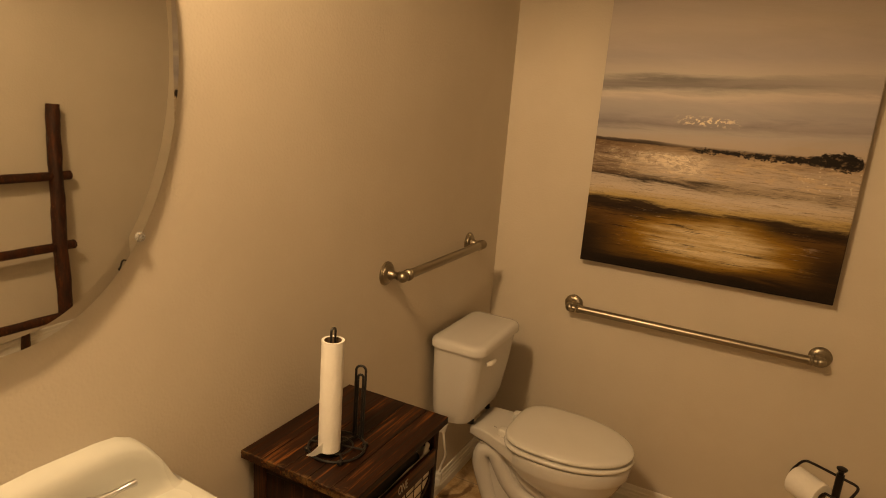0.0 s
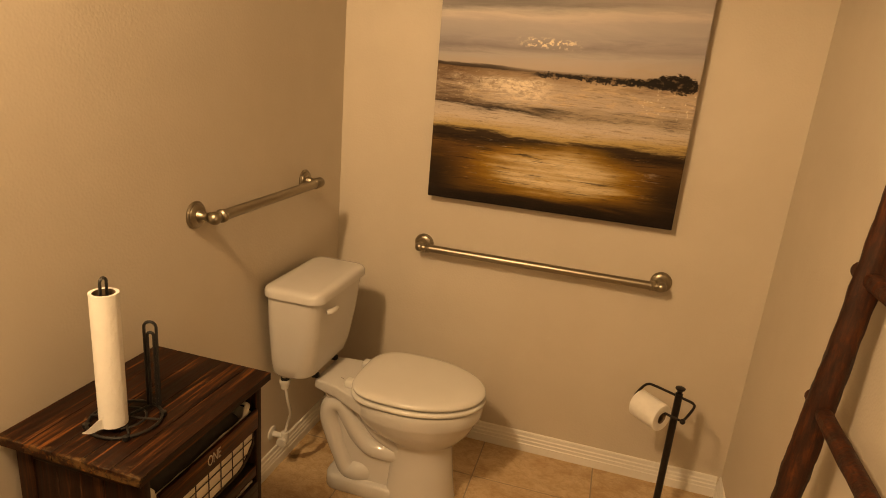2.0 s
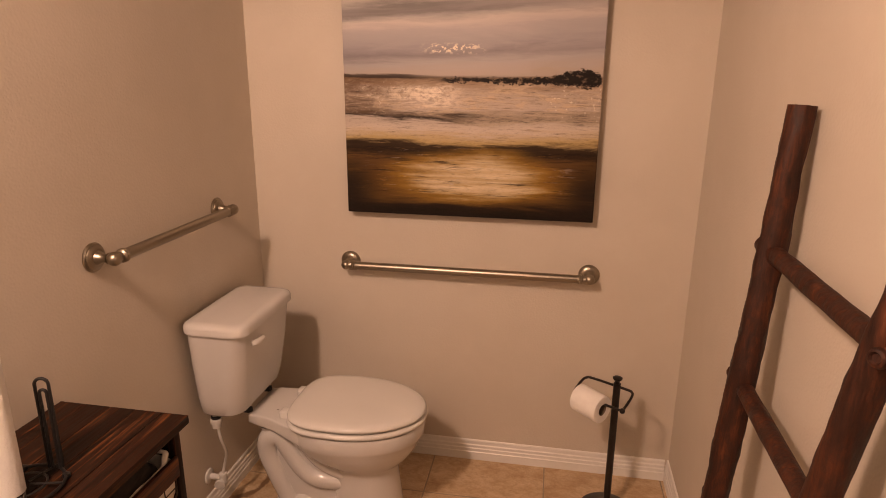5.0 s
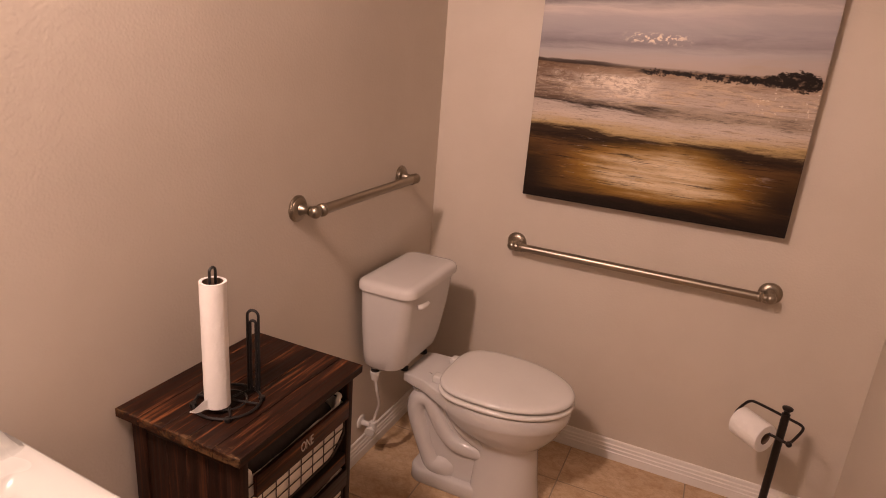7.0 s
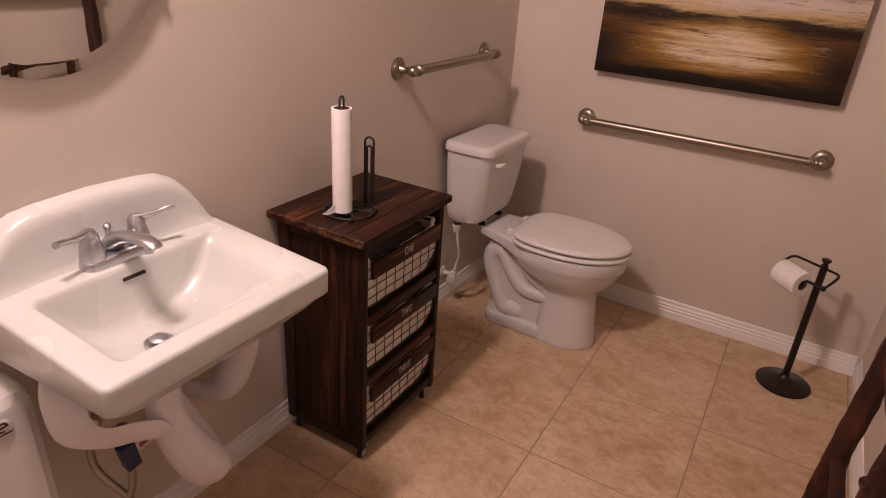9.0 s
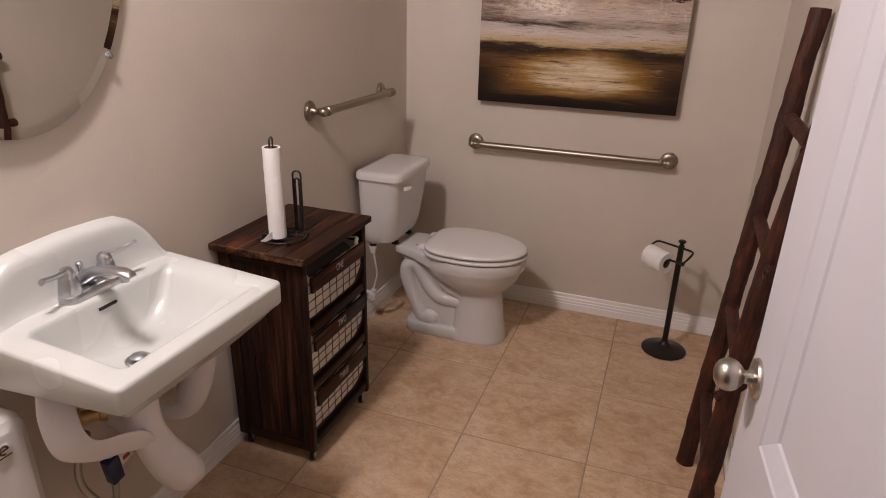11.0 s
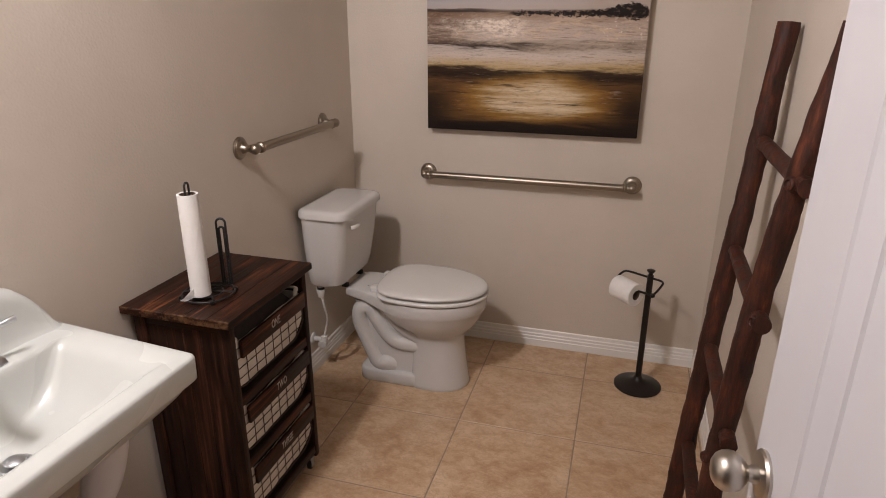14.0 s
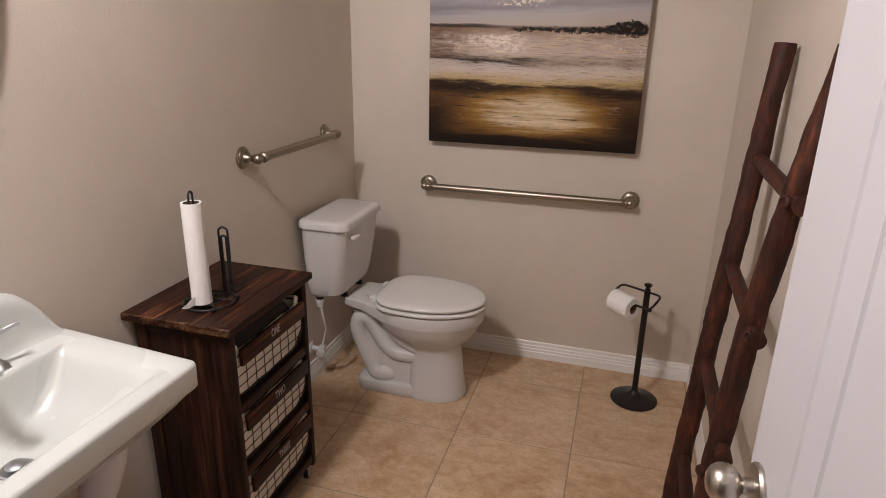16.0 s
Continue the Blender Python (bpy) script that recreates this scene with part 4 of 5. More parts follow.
def basket(z0, words):
    """A wire basket on a shelf: cloth liner, wire grid, wooden name board."""
    y0, y1, x0, x1 = -1.481, -1.127, 0.045, 0.318
    zt = z0 + 0.138
    root = thing("basket", ((x0 + x1) / 2, (y0 + y1) / 2, z0), "wire basket with white cloth liner and wooden name board " + words, "basket", "baskets in the cabinet")
    n = 22
    def droop(y):
        u = (y - y0) / (y1 - y0)
        return 0.045 * max(0.0, (u - 0.78) / 0.22) ** 2.2 + 0.008 * max(0.0, (0.08 - u) / 0.08) ** 2
    # liner: front, side and back walls with slightly wavy cloth
    bm = bmesh.new()
    loops = []
    m = 14
    for j in range(m + 1):
        s = j / m
        ring = []
        path = [(x1 - 0.004, y0 + (y1 - y0) * i / n) for i in range(n + 1)] + [(x1 - (x1 - x0) * i / 8, y1) for i in range(1, 9)] + [(x0, y1 - (y1 - y0) * i / 8) for i in range(1, 9)] + [(x0 + (x1 - x0) * i / 8, y0) for i in range(1, 8)]
        for x, y in path:
            low = z0 + 0.004 + (droop(y) if x > x1 - 0.01 else 0)
            wave = 0.0035 * noise.noise(Vector((x * 30, y * 22, z0 * 9 + s * 3)))
            ring.append(Vector((x + wave, y + wave * 0.5, low + (zt + 0.004 + 2.5 * wave - low) * s)))
        loops.append(ring)
    loft(bm, loops, caps=False)
    bm.faces.new([v for v in bm.verts][:len(loops[0])][::-1])
    part("liner", bm, LINER, root, "off-white cotton liner folded over the rim", angle=70)
    # folds of cloth at the two front corners
    for yy, h in ((y0 + 0.012, 0.012), (y1 - 0.016, 0.024)):
        bm = bmesh.new()
        tube(bm, smooth_path([(x1 - 0.004, yy - 0.016, zt - 0.006), (x1 - 0.006, yy - 0.006, zt + 0.6 * h), (x1 - 0.012, yy + 0.004, zt + h), (x1 - 0.06, yy + 0.004, zt + h * 0.8)], 6), 0.007, 10, flat=0.6)
        part("liner_fold", bm, LINER, root)
    # what lies inside
    bm = bmesh.new()
    rings = []
    for z, d in ((zt - 0.05, 0.0), (zt - 0.012, 0.004), (zt + 0.012, 0.02), (zt + 0.024, 0.06), (zt + 0.026, 0.10)):
        rings.append([p + Vector((0, 0, 0.012 * noise.noise(p * 16))) for p in rounded((x0 + x1) / 2, (y0 + y1) / 2, (x1 - x0) / 2 - 0.012 - d, (y1 - y0) / 2 - 0.012 - d, 0.03, z, 6)])
    loft(bm, rings)
    part("folded_cloth", bm, GREY_CLOTH, root, "dark grey folded cloth", angle=80)
    # wires on the front and the near side
    cols, rows = 8, 4
    for i in range(cols + 1):
        y = y0 + (y1 - y0) * i / cols
        bm = bmesh.new()
        tube(bm, [(x1, y, z0 + 0.004 + droop(y)), (x1 + 0.0005, y, (z0 + zt) / 2), (x1, y, zt)], 0.0014, 6)
        part("wire", bm, WIRE, root)
    for j in range(rows + 1):
        z = z0 + 0.004 + (zt - z0) * j / (rows + 0.6)
        ys = [y0 + (y1 - y0) * i / 24 for i in range(25)]
        ys = [y for y in ys if z0 + 0.0035 + droop(y) <= z or j == 0]
        bm = bmesh.new()
        tube(bm, [(x1 + 0.001, y, max(z, z0 + 0.004 + droop(y)) if j == 0 else z) for y in ys], 0.0016 if j else 0.0022, 6)
        part("wire", bm, WIRE, root)
        bm = bmesh.new()
        tube(bm, [(x0, y0 - 0.0015, z), (x1, y0 - 0.0015, z)], 0.0014, 6)
        part("wire", bm, WIRE, root)
    for i in range(5):
        x = x1 - 0.045 * i
        bm = bmesh.new()
        tube(bm, [(x, y0 - 0.002, z0 + 0.004), (x, y0 - 0.002, zt + 0.01)], 0.0014 if i else 0.0024, 6)
        part("wire", bm, WIRE, root)
    board = part("name_board", slab(x1 + 0.001, x1 + 0.011, y0 + 0.016, y1 + 0.004, zt - 0.046, zt + 0.006, 0.0015), BOARD, root, "stained wooden name board")
    m = Matrix(((0, 0, 1, x1 + 0.0114), (1, 0, 0, (y0 + y1) / 2 + 0.008), (0, 1, 0, zt - 0.017), (0, 0, 0, 1)))
    letters(words, 0.036, INK, board, m, 0.62, "thin pale letters")


basket(0.537, "ONE")
basket(0.331, "TWO")
basket(0.122, "THREE")


# ---- paper towel holder on the cabinet ----
def towel_holder():
    cx, cy, z = 0.186, -1.390, 0.766
    root = thing("paper_towel_holder", (cx, cy, z), "black wire paper towel holder standing on the cabinet", "towel holder")
    rod = (0.184, -1.418)
    for r, h in ((0.070, 0.007), (0.040, 0.0095)):
        bm = bmesh.new()
        tube(bm, [(cx + r * math.cos(a), cy + r * math.sin(a), z + h) for a in (2 * math.pi * k / 40 for k in range(40))], 0.0032 if r > 0.06 else 0.0024, 8, closed=True)
        part("base_ring", bm, IRON, root)
    for k in range(6):
        a = 2 * math.pi * k / 6 + 0.3
        bm = bmesh.new()
        tube(bm, [(cx + 0.012 * math.cos(a), cy + 0.012 * math.sin(a), z + 0.0115), (cx + 0.071 * math.cos(a), cy + 0.071 * math.sin(a), z + 0.0105)], 0.0025, 8)
        part("spoke", bm, IRON, root)
    for k in range(4):
        a = 2 * math.pi * k / 4 + 0.75
        bm = bmesh.new()
        lathe(bm, [(0.0, 0.0), (0.006, 0.0), (0.008, 0.004), (0.007, 0.010), (0.0, 0.012)], Matrix.Translation((cx + 0.071 * math.cos(a), cy + 0.071 * math.sin(a), z)), 12)
        part("foot", bm, IRON, root)
    bm = bmesh.new()
    arc = [Vector((rod[0], rod[1] - 0.008 * math.cos(math.pi * k / 10), 1.082 + 0.010 * math.sin(math.pi * k / 10))) for k in range(11)]
    tube(bm, [Vector((rod[0], rod[1] - 0.008, z + 0.01))] + arc + [Vector((rod[0], rod[1] + 0.008, z + 0.01))], 0.003, 8)
    part("centre_rod", bm, IRON, root)
    ax, ay = 0.207, -1.330
    for half, top, lift in ((0.0125, 0.972, 0.0), (0.0065, 0.948, 0.003)):
        bm = bmesh.new()
        d = Vector((0.95, 0.3, 0)).normalized()
        arc = [Vector((ax, ay, 0)) - d * half * math.cos(math.pi * k / 10) + Vector((0, 0, top - half + half * math.sin(math.pi * k / 10))) for k in range(11)]
        tube(bm, [Vector((ax, ay, z + 0.012)) - d * half] + arc + [Vector((ax, ay, z + 0.012)) + d * half], 0.0032, 8)
        part("tension_arm", bm, IRON, root)
    # the roll, nearly used up
    roll = thing("paper_towel_roll", (rod[0], rod[1], z + 0.014), "nearly finished white paper towel roll on the holder", "paper towel")
    bm = bmesh.new()
    z0, z1 = z + 0.0145, 1.063
    n, m = 48, 40
    rings = [[Vector((rod[0] + 0.0208 * math.cos(t), rod[1] + 0.0208 * math.sin(t), z1 - 0.0005)) for t in (2 * math.pi * k / n for k in range(n))]]
    for j in range(m + 1):
        zz = z1 + (z0 - z1) * j / m
        ring = []
        for k in range(n):
            t = 2 * math.pi * k / n
            r = 0.0268 + 0.0004 * noise.noise(Vector((math.cos(t) * 9, math.sin(t) * 9, zz * 60))) + (0.0006 if k == 0 else 0)
            ring.append(Vector((rod[0] + r * math.cos(t), rod[1] + r * math.sin(t), zz)))
        rings.append(ring)
    rings.append([Vector((rod[0] + 0.0208 * math.cos(t), rod[1] + 0.0208 * math.sin(t), z0)) for t in (2 * math.pi * k / n for k in range(n))])
    loft(bm, rings, caps=False, closed=False)
    part("paper", bm, PAPER, roll, angle=60)
    bm = bmesh.new()
    loft(bm, [[Vector((rod[0] + r * math.cos(t), rod[1] + r * math.sin(t), zz)) for t in (2 * math.pi * k / 32 for k in range(32))] for r, zz in ((0.0207, z0), (0.0207, z1 - 0.0008), (0.0197, z1 - 0.0008), (0.0197, z0))], closed=True)
    part("core", bm, CARD, roll, "brown card tube")
    # torn tail of the last sheet
    bm = bmesh.new()
    grid = []
    for i in range(9):
        s = i / 8
        row = []
        for j in range(9):
            q = j / 8
            h = 0.030 * q * (1 - 0.85 * s)
            out = 0.0275 + 0.026 * s ** 1.4
            ang = radians(-88 + 6 * s - 64 * s * 0.6)
            row.append(bm.verts.new((rod[0] + out * math.cos(ang), rod[1] + out * math.sin(ang) - 0.006 * s, z0 - 0.004 * s + h + 0.002 * math.sin(7 * s + 5 * q))))
        grid.append(row)
    for i in range(8):
        for j in range(8):
            bm.faces.new((grid[i][j], grid[i + 1][j], grid[i + 1][j + 1], grid[i][j + 1]))
    bmesh.ops.solidify(bm, geom=bm.faces[:], thickness=0.0006)
    part("torn_tail", bm, PAPER, roll, angle=70)


towel_holder()


# ---- sink ----
SLOPE = 0.028


def sink():
    x1, y0, y1, zt = 0.418, -2.262, -1.738, 0.808
    cy = (y0 + y1) / 2

    def rise(bm):
        for v in bm.verts:
            back = 1 - v.co.x / x1
            edge = v.co.x > x1 - 0.09 or abs(v.co.y - cy) > 0.18
            if edge and 0.70 < v.co.z < 0.77:
                v.co.z -= 0.030 * back
            else:
                v.co.z += SLOPE * back * min(1.0, max(0.0, (v.co.z - 0.64) / 0.12))
        return bm

    root = thing("wall_sink", (0, cy, 0.62), "white ceramic wall-hung sink with tall backsplash ledge", "sink")
    bm = bmesh.new()
    n = 7
    hx, hy = x1 / 2 - 0.001, (y1 - y0) / 2
    def outline(z, d, r=0.018):
        return rounded(0.002 + hx, cy, hx - d, hy - d, max(r - d * 0.4, 0.006), z, n)
    def bowl(z, xa, xb, ya, yb, r):
        return rounded((xa + xb) / 2, (ya + yb) / 2, (xb - xa) / 2, (yb - ya) / 2, r, z, n)
    rings = [outline(0.640, 0.13, 0.09), outline(0.665, 0.085, 0.06), outline(0.715, 0.040), outline(0.738, 0.020), outline(0.748, 0.006), outline(0.753, 0.001), outline(0.800, 0.0), outline(0.8055, 0.002), outline(zt, 0.007),
             bowl(zt - 0.0001, 0.106, 0.388, -2.214, -1.758, 0.024), bowl(zt - 0.0010, 0.109, 0.381, -2.207, -1.771, 0.024), bowl(zt - 0.0035, 0.1115, 0.374, -2.202, -1.786, 0.023), bowl(zt - 0.010, 0.114, 0.364, -2.197, -1.805, 0.022), bowl(zt - 0.022, 0.116, 0.351, -2.191, -1.817, 0.022), bowl(zt - 0.040, 0.119, 0.335, -2.183, -1.830, 0.024),
             bowl(zt - 0.064, 0.124, 0.317, -2.165, -1.849, 0.028), bowl(zt - 0.088, 0.131, 0.300, -2.148, -1.881, 0.036), bowl(zt - 0.104, 0.143, 0.286, -2.122, -1.920, 0.046), bowl(zt - 0.112, 0.160, 0.272, -2.092, -1.962, 0.048), bowl(zt - 0.1145, 0.185, 0.256, -2.066, -2.010, 0.027)]
    loft(bm, rings)
    part("basin", rise(bm), SINK_CHINA, root, angle=70)
    # ledge against the wall, scooped at both ends
    bm = bmesh.new()
    secs = []
    ys = [y0 + 0.003, y0 + 0.016, y0 + 0.027, y0 + 0.038, y0 + 0.056, y0 + 0.076, y0 + 0.108, y0 + 0.15]
    hs = [0.003, 0.012, 0.034, 0.060, 0.089, 0.110, 0.126, 0.132]
    ends = list(zip(ys, hs)) + [(cy, 0.137)] + [(2 * cy - y, h) for y, h in reversed(list(zip(ys, hs)))]
    for y, h in ends:
        d = 0.046 + 0.020 * (1 - h / 0.137)
        z = zt - 0.006
        f = max(h, 0.004)
        prof = ((0.0, 1.0), (0.30, 1.01), (0.60, 0.985), (0.80, 0.945), (0.91, 0.885), (0.975, 0.79), (1.01, 0.66), (1.06, 0.40), (1.16, 0.17), (1.32, 0.045), (1.50, 0.0))
        secs.append([Vector((0.001, y, z - 0.02))] + [Vector((0.001 + d * k, y, z + f * q)) for k, q in prof] + [Vector((0.001 + d * 1.52, y, z - 0.02))])
    loft(bm, secs)
    part("backsplash", rise(bm), SINK_CHINA, root, angle=70)
    bm = bmesh.new()
    tube(bm, [(0.1175, -2.026, zt - 0.027), (0.1175, -1.977, zt - 0.027)], 0.0038, 10, flat=1.0)
    part("overflow_slot", rise(bm), SLOT, root, "dark overflow slot")
    bm = bmesh.new()
    d = Matrix.Translation((0.226, -2.037, zt - 0.1065))
    lathe(bm, [(0.0, -0.004), (0.030, -0.004), (0.031, 0.0012), (0.027, 0.0028), (0.0225, 0.0012), (0.0, 0.001)], d, 36)
    part("drain_ring", bm, CHROME, root, "chrome drain flange")
    bm = bmesh.new()
    lathe(bm, [(0.0, 0.002), (0.012, 0.002), (0.019, 0.008), (0.0185, 0.011), (0.012, 0.0145), (0.0, 0.0158)], d, 32)
    part("stopper", bm, CHROME, root, "domed chrome pop-up stopper")
    return cy, zt


SINK_Y, SINK_Z = sink()


# ---- faucet ----
def faucet():
    x, cy, z = 0.074, SINK_Y - 0.002, SINK_Z + 0.0215
    root = thing("faucet", (x, cy, z), "chrome centerset faucet with two lever handles", "faucet")
    bm = bmesh.new()
    rings = []
    for zz, d in ((0.0, 0.0), (0.010, 0.0), (0.017, 0.003), (0.021, 0.009)):
        rings.append(rounded(x, cy, 0.027 - d, 0.079 - d, 0.0265 - d, z + zz, 10))
    loft(bm, rings)
    part("base_plate", bm, CHROME, root)
    bm = bmesh.new()
    secs = []
    path = [(x - 0.026, 0.014, 0.022, 0.014), (x - 0.012, 0.030, 0.0215, 0.020), (x + 0.014, 0.047, 0.0205, 0.018), (x + 0.045, 0.059, 0.0195, 0.0135), (x + 0.075, 0.066, 0.0185, 0.011), (x + 0.106, 0.069, 0.0175, 0.0095), (x + 0.128, 0.066, 0.0155, 0.0075), (x + 0.136, 0.061, 0.0125, 0.005)]
    for k, (px, pz, w, h) in enumerate(path):
        a = radians(-30 + 11 * k)
        ring = []
        for i in range(20):
            t = 2 * math.pi * i / 20
            u, v = w * math.cos(t), h * math.sin(t)
            ring.append(Vector((px + v * math.sin(a), cy + u, z + pz + v * math.cos(a))))
        secs.append(ring)
    loft(bm, secs)
    part("spout", bm, CHROME, root, "low arched chrome spout")
    bm = bmesh.new()
    lathe(bm, [(0.0, 0.0), (0.0095, 0.0), (0.0095, 0.016), (0.0, 0.017)], Matrix.Translation((x + 0.112, cy, z + 0.046)), 18)
    part("aerator", bm, CHROME, root)
    for s in (-1, 1):
        hy = cy + s * 0.051
        bm = bmesh.new()
        lathe(bm, [(0.0, 0.018), (0.0245, 0.018), (0.025, 0.022), (0.0225, 0.038), (0.0195, 0.052), (0.0175, 0.056), (0.0178, 0.060), (0.0165, 0.071), (0.011, 0.079), (0.0, 0.080)], Matrix.Translation((x, hy, z)), 32)
        hub = part("handle_hub", bm, CHROME, root)
        bm = bmesh.new()
        tube(bm, smooth_path([(x - 0.004, hy - s * 0.004, z + 0.071), (x + 0.006, hy + s * 0.022, z + 0.073), (x + 0.013, hy + s * 0.042, z + 0.076), (x + 0.019, hy + s * 0.062, z + 0.080), (x + 0.022, hy + s * 0.076, z + 0.081)], 6), lambda q: 0.0125 - 0.005 * min(1, q * 1.8) + 0.005 * max(0, q - 0.6), 14, flat=0.72)
        part("lever", bm, CHROME, root)
    bm = bmesh.new()
    lathe(bm, [(0.0, 0.0), (0.0028, 0.0), (0.0028, 0.050), (0.0075, 0.053), (0.0080, 0.058), (0.005, 0.0615), (0.0, 0.062)], Matrix.Translation((x - 0.022, cy, z + 0.010)), 18)
    part("lift_rod", bm, CHROME, root)


faucet()


# ---- padded pipe covers, hoses and heater under the sink ----
def under_sink():
    cy = -1.993
    root = thing("drain_pipe_cover", (0.2, cy, 0.6), "white moulded padding round the sink drain trap", "pipe cover")
    bm = bmesh.new()
    tube(bm, smooth_path([(0.206, cy - 0.036, 0.685), (0.204, cy - 0.044, 0.59), (0.208, cy - 0.042, 0.50), (0.220, cy - 0.020, 0.415), (0.238, cy + 0.012, 0.340), (0.206, cy + 0.044, 0.305), (0.13, cy + 0.064, 0.335), (0.065, cy + 0.055, 0.40), (0.002, cy + 0.052, 0.43)], 8), lambda s: 0.040 + 0.014 * math.exp(-((s - 0.48) / 0.15) ** 2), 22, flat=0.85)
    part("trap_sleeve", bm, COVER, root, angle=70)
    left = thing("supply_pipe_cover", (0.13, cy - 0.19, 0.6), "white padded sleeve looped round a sink supply pipe", "pipe cover", "padded supply sleeves")
    bm = bmesh.new()
    band = (((0.140, -2.185, 0.705), (0.5, 0.85, 0.0), 0.034), ((0.168, -2.212, 0.645), (0.5, 0.85, 0.1), 0.036), ((0.190, -2.212, 0.578), (0.5, 0.6, 0.55), 0.038), ((0.203, -2.168, 0.536), (0.4, 0.1, 0.9), 0.034),
            ((0.215, -2.112, 0.518), (0.3, 0.1, 0.93), 0.031), ((0.228, -2.066, 0.500), (0.3, 0.0, 0.95), 0.029), ((0.236, -2.046, 0.490), (0.3, 0.0, 0.95), 0.012))
    line = smooth_path([p for p, _, _ in band], 7)
    wide = smooth_path([Vector(d).normalized() * w for _, d, w in band], 7)
    rings = []
    for i, (p, w) in enumerate(zip(line, wide)):
        way = line[min(i + 1, len(line) - 1)] - line[max(i - 1, 0)]
        thick = way.cross(w).normalized() * 0.007
        rings.append([p + w * math.cos(t) + thick * math.sin(t) for t in (2 * math.pi * k / 20 for k in range(20))])
    loft(bm, rings)
    part("sleeve", bm, COVER, left, angle=70)
    right = thing("supply_pipe_cover", (0.1, -1.78, 0.5), "white padded sleeve hanging from the sink's far underside", "pipe cover", "padded supply sleeves")
    bm = bmesh.new()
    tube(bm, smooth_path([(0.16, -1.765, 0.68), (0.145, -1.752, 0.58), (0.118, -1.762, 0.47), (0.098, -1.79, 0.385), (0.06, -1.825, 0.365), (0.002, -1.84, 0.37)], 8), lambda s: 0.024 + 0.024 * math.sin(min(1, s * 1.2) * math.pi) ** 1.4, 18, flat=0.8)
    part("sleeve", bm, COVER, right, angle=70)
    valve = thing("stop_valve", (0.14, -2.10, 0.55), "small brass shut-off valve behind the pipe padding", "water valve")
    bm = bmesh.new()
    lathe(bm, [(0.0, 0), (0.018, 0), (0.018, 0.02), (0.024, 0.022), (0.024, 0.036), (0.016, 0.038), (0.016, 0.07), (0.021, 0.072), (0.021, 0.085), (0.0, 0.087)], axis((0.118, -2.170, 0.585), (0.55, 0.83, 0.0)), 20)
    part("valve_body", bm, BRASS, valve)
    bm = bmesh.new()
    lathe(bm, [(0.0, 0), (0.009, 0), (0.009, 0.10), (0.0, 0.101)], axis((0.135, -2.135, 0.578), (-1, 0, 0.0)), 14)
    part("stub_pipe", bm, BRASS, valve)
    for pts, r in (([(0.15, -2.15, 0.55), (0.12, -2.16, 0.47), (0.105, -2.15, 0.38), (0.13, -2.11, 0.28), (0.15, -2.07, 0.16), (0.12, -2.08, 0.05), (0.06, -2.12, 0.03), (0.0, -2.14, 0.05)], 0.0085),
                   ([(0.16, -2.11, 0.50), (0.155, -2.105, 0.40), (0.14, -2.105, 0.31), (0.10, -2.13, 0.22), (0.05, -2.17, 0.16), (0.03, -2.22, 0.15), (0.03, -2.28, 0.2), (0.045, -2.32, 0.26)], 0.0085)):
        hose = thing("supply_hose", pts[0], "grey braided steel water hose under the sink", "hose", "sink hoses")
        bm = bmesh.new()
        tube(bm, smooth_path(pts, 10), r, 12)
        part("braid", bm, HOSE, hose)
        bm = bmesh.new()
        lathe(bm, [(0.0, -0.02), (0.012, -0.02), (0.012, 0.004), (0.0, 0.005)], axis(pts[0], Vector(pts[0]) - Vector(pts[1])), 12)
        part("end_nut", bm, CHROME, hose)
    tag = thing("hose_tag", (0.155, -2.085, 0.44), "dark blue plastic sleeve with a small printed tag", "tag")
    t = Matrix.Translation((0.157, -2.107, 0.425)) @ Matrix.Rotation(radians(9), 4, "Y") @ Matrix.Rotation(radians(12), 4, "X")
    part("sleeve", slab(-0.013, 0.013, -0.017, 0.017, -0.045, 0.035, 0.003, 2, t), BLUE, tag)
    part("label", slab(0.014, 0.0155, 0.016, 0.050, 0.0, 0.038, 0.0004, 1, t), PLASTIC, tag, "small white printed label")
    part("mark", slab(0.0156, 0.0162, 0.022, 0.042, 0.010, 0.024, 0.0, 1, t), RED, tag)

    heater = thing("water_heater", (0.05, -2.37, 0.3), "small white wall-mounted electric water heater box", "water heater")
    x, ya, yb, za, zb = 0.098, -2.535, -2.222, 0.24, 0.655
    bm = bmesh.new()
    rings = []
    for xx, d in ((0.001, 0.0), (0.066, 0.0), (0.086, 0.006), (x, 0.024)):
        rings.append([Vector((xx, p.x, p.y)) for p in rounded((ya + yb) / 2, (za + zb) / 2, (yb - ya) / 2 - d, (zb - za) / 2 - d, 0.03, 0, 6)])
    loft(bm, rings)
    part("housing", bm, PLASTIC, heater, angle=30)
    m = Matrix(((0, 0, 1, x), (1, 0, 0, 0), (0, 1, 0, 0), (0, 0, 0, 1)))
    bm = bmesh.new()
    lathe(bm, [(0.0, 0.0), (0.020, 0.0), (0.020, 0.002), (0.0175, 0.003), (0.0, 0.003)], m @ Matrix.Translation((-2.292, 0.594, 0)), 28)
    part("badge", bm, PLASTIC, heater, "round raised badge")
    bm = bmesh.new()
    tube(bm, [(x + 0.0035, -2.292 + 0.009 * math.cos(radians(a)), 0.600 + 0.009 * math.sin(radians(a))) for a in range(0, 300, 15)], 0.0022, 6)
    tube(bm, [(x + 0.0035, -2.301, 0.599), (x + 0.0035, -2.283, 0.601)], 0.0018, 6)
    part("mark", bm, LOGO, heater, "dark curved printed mark")
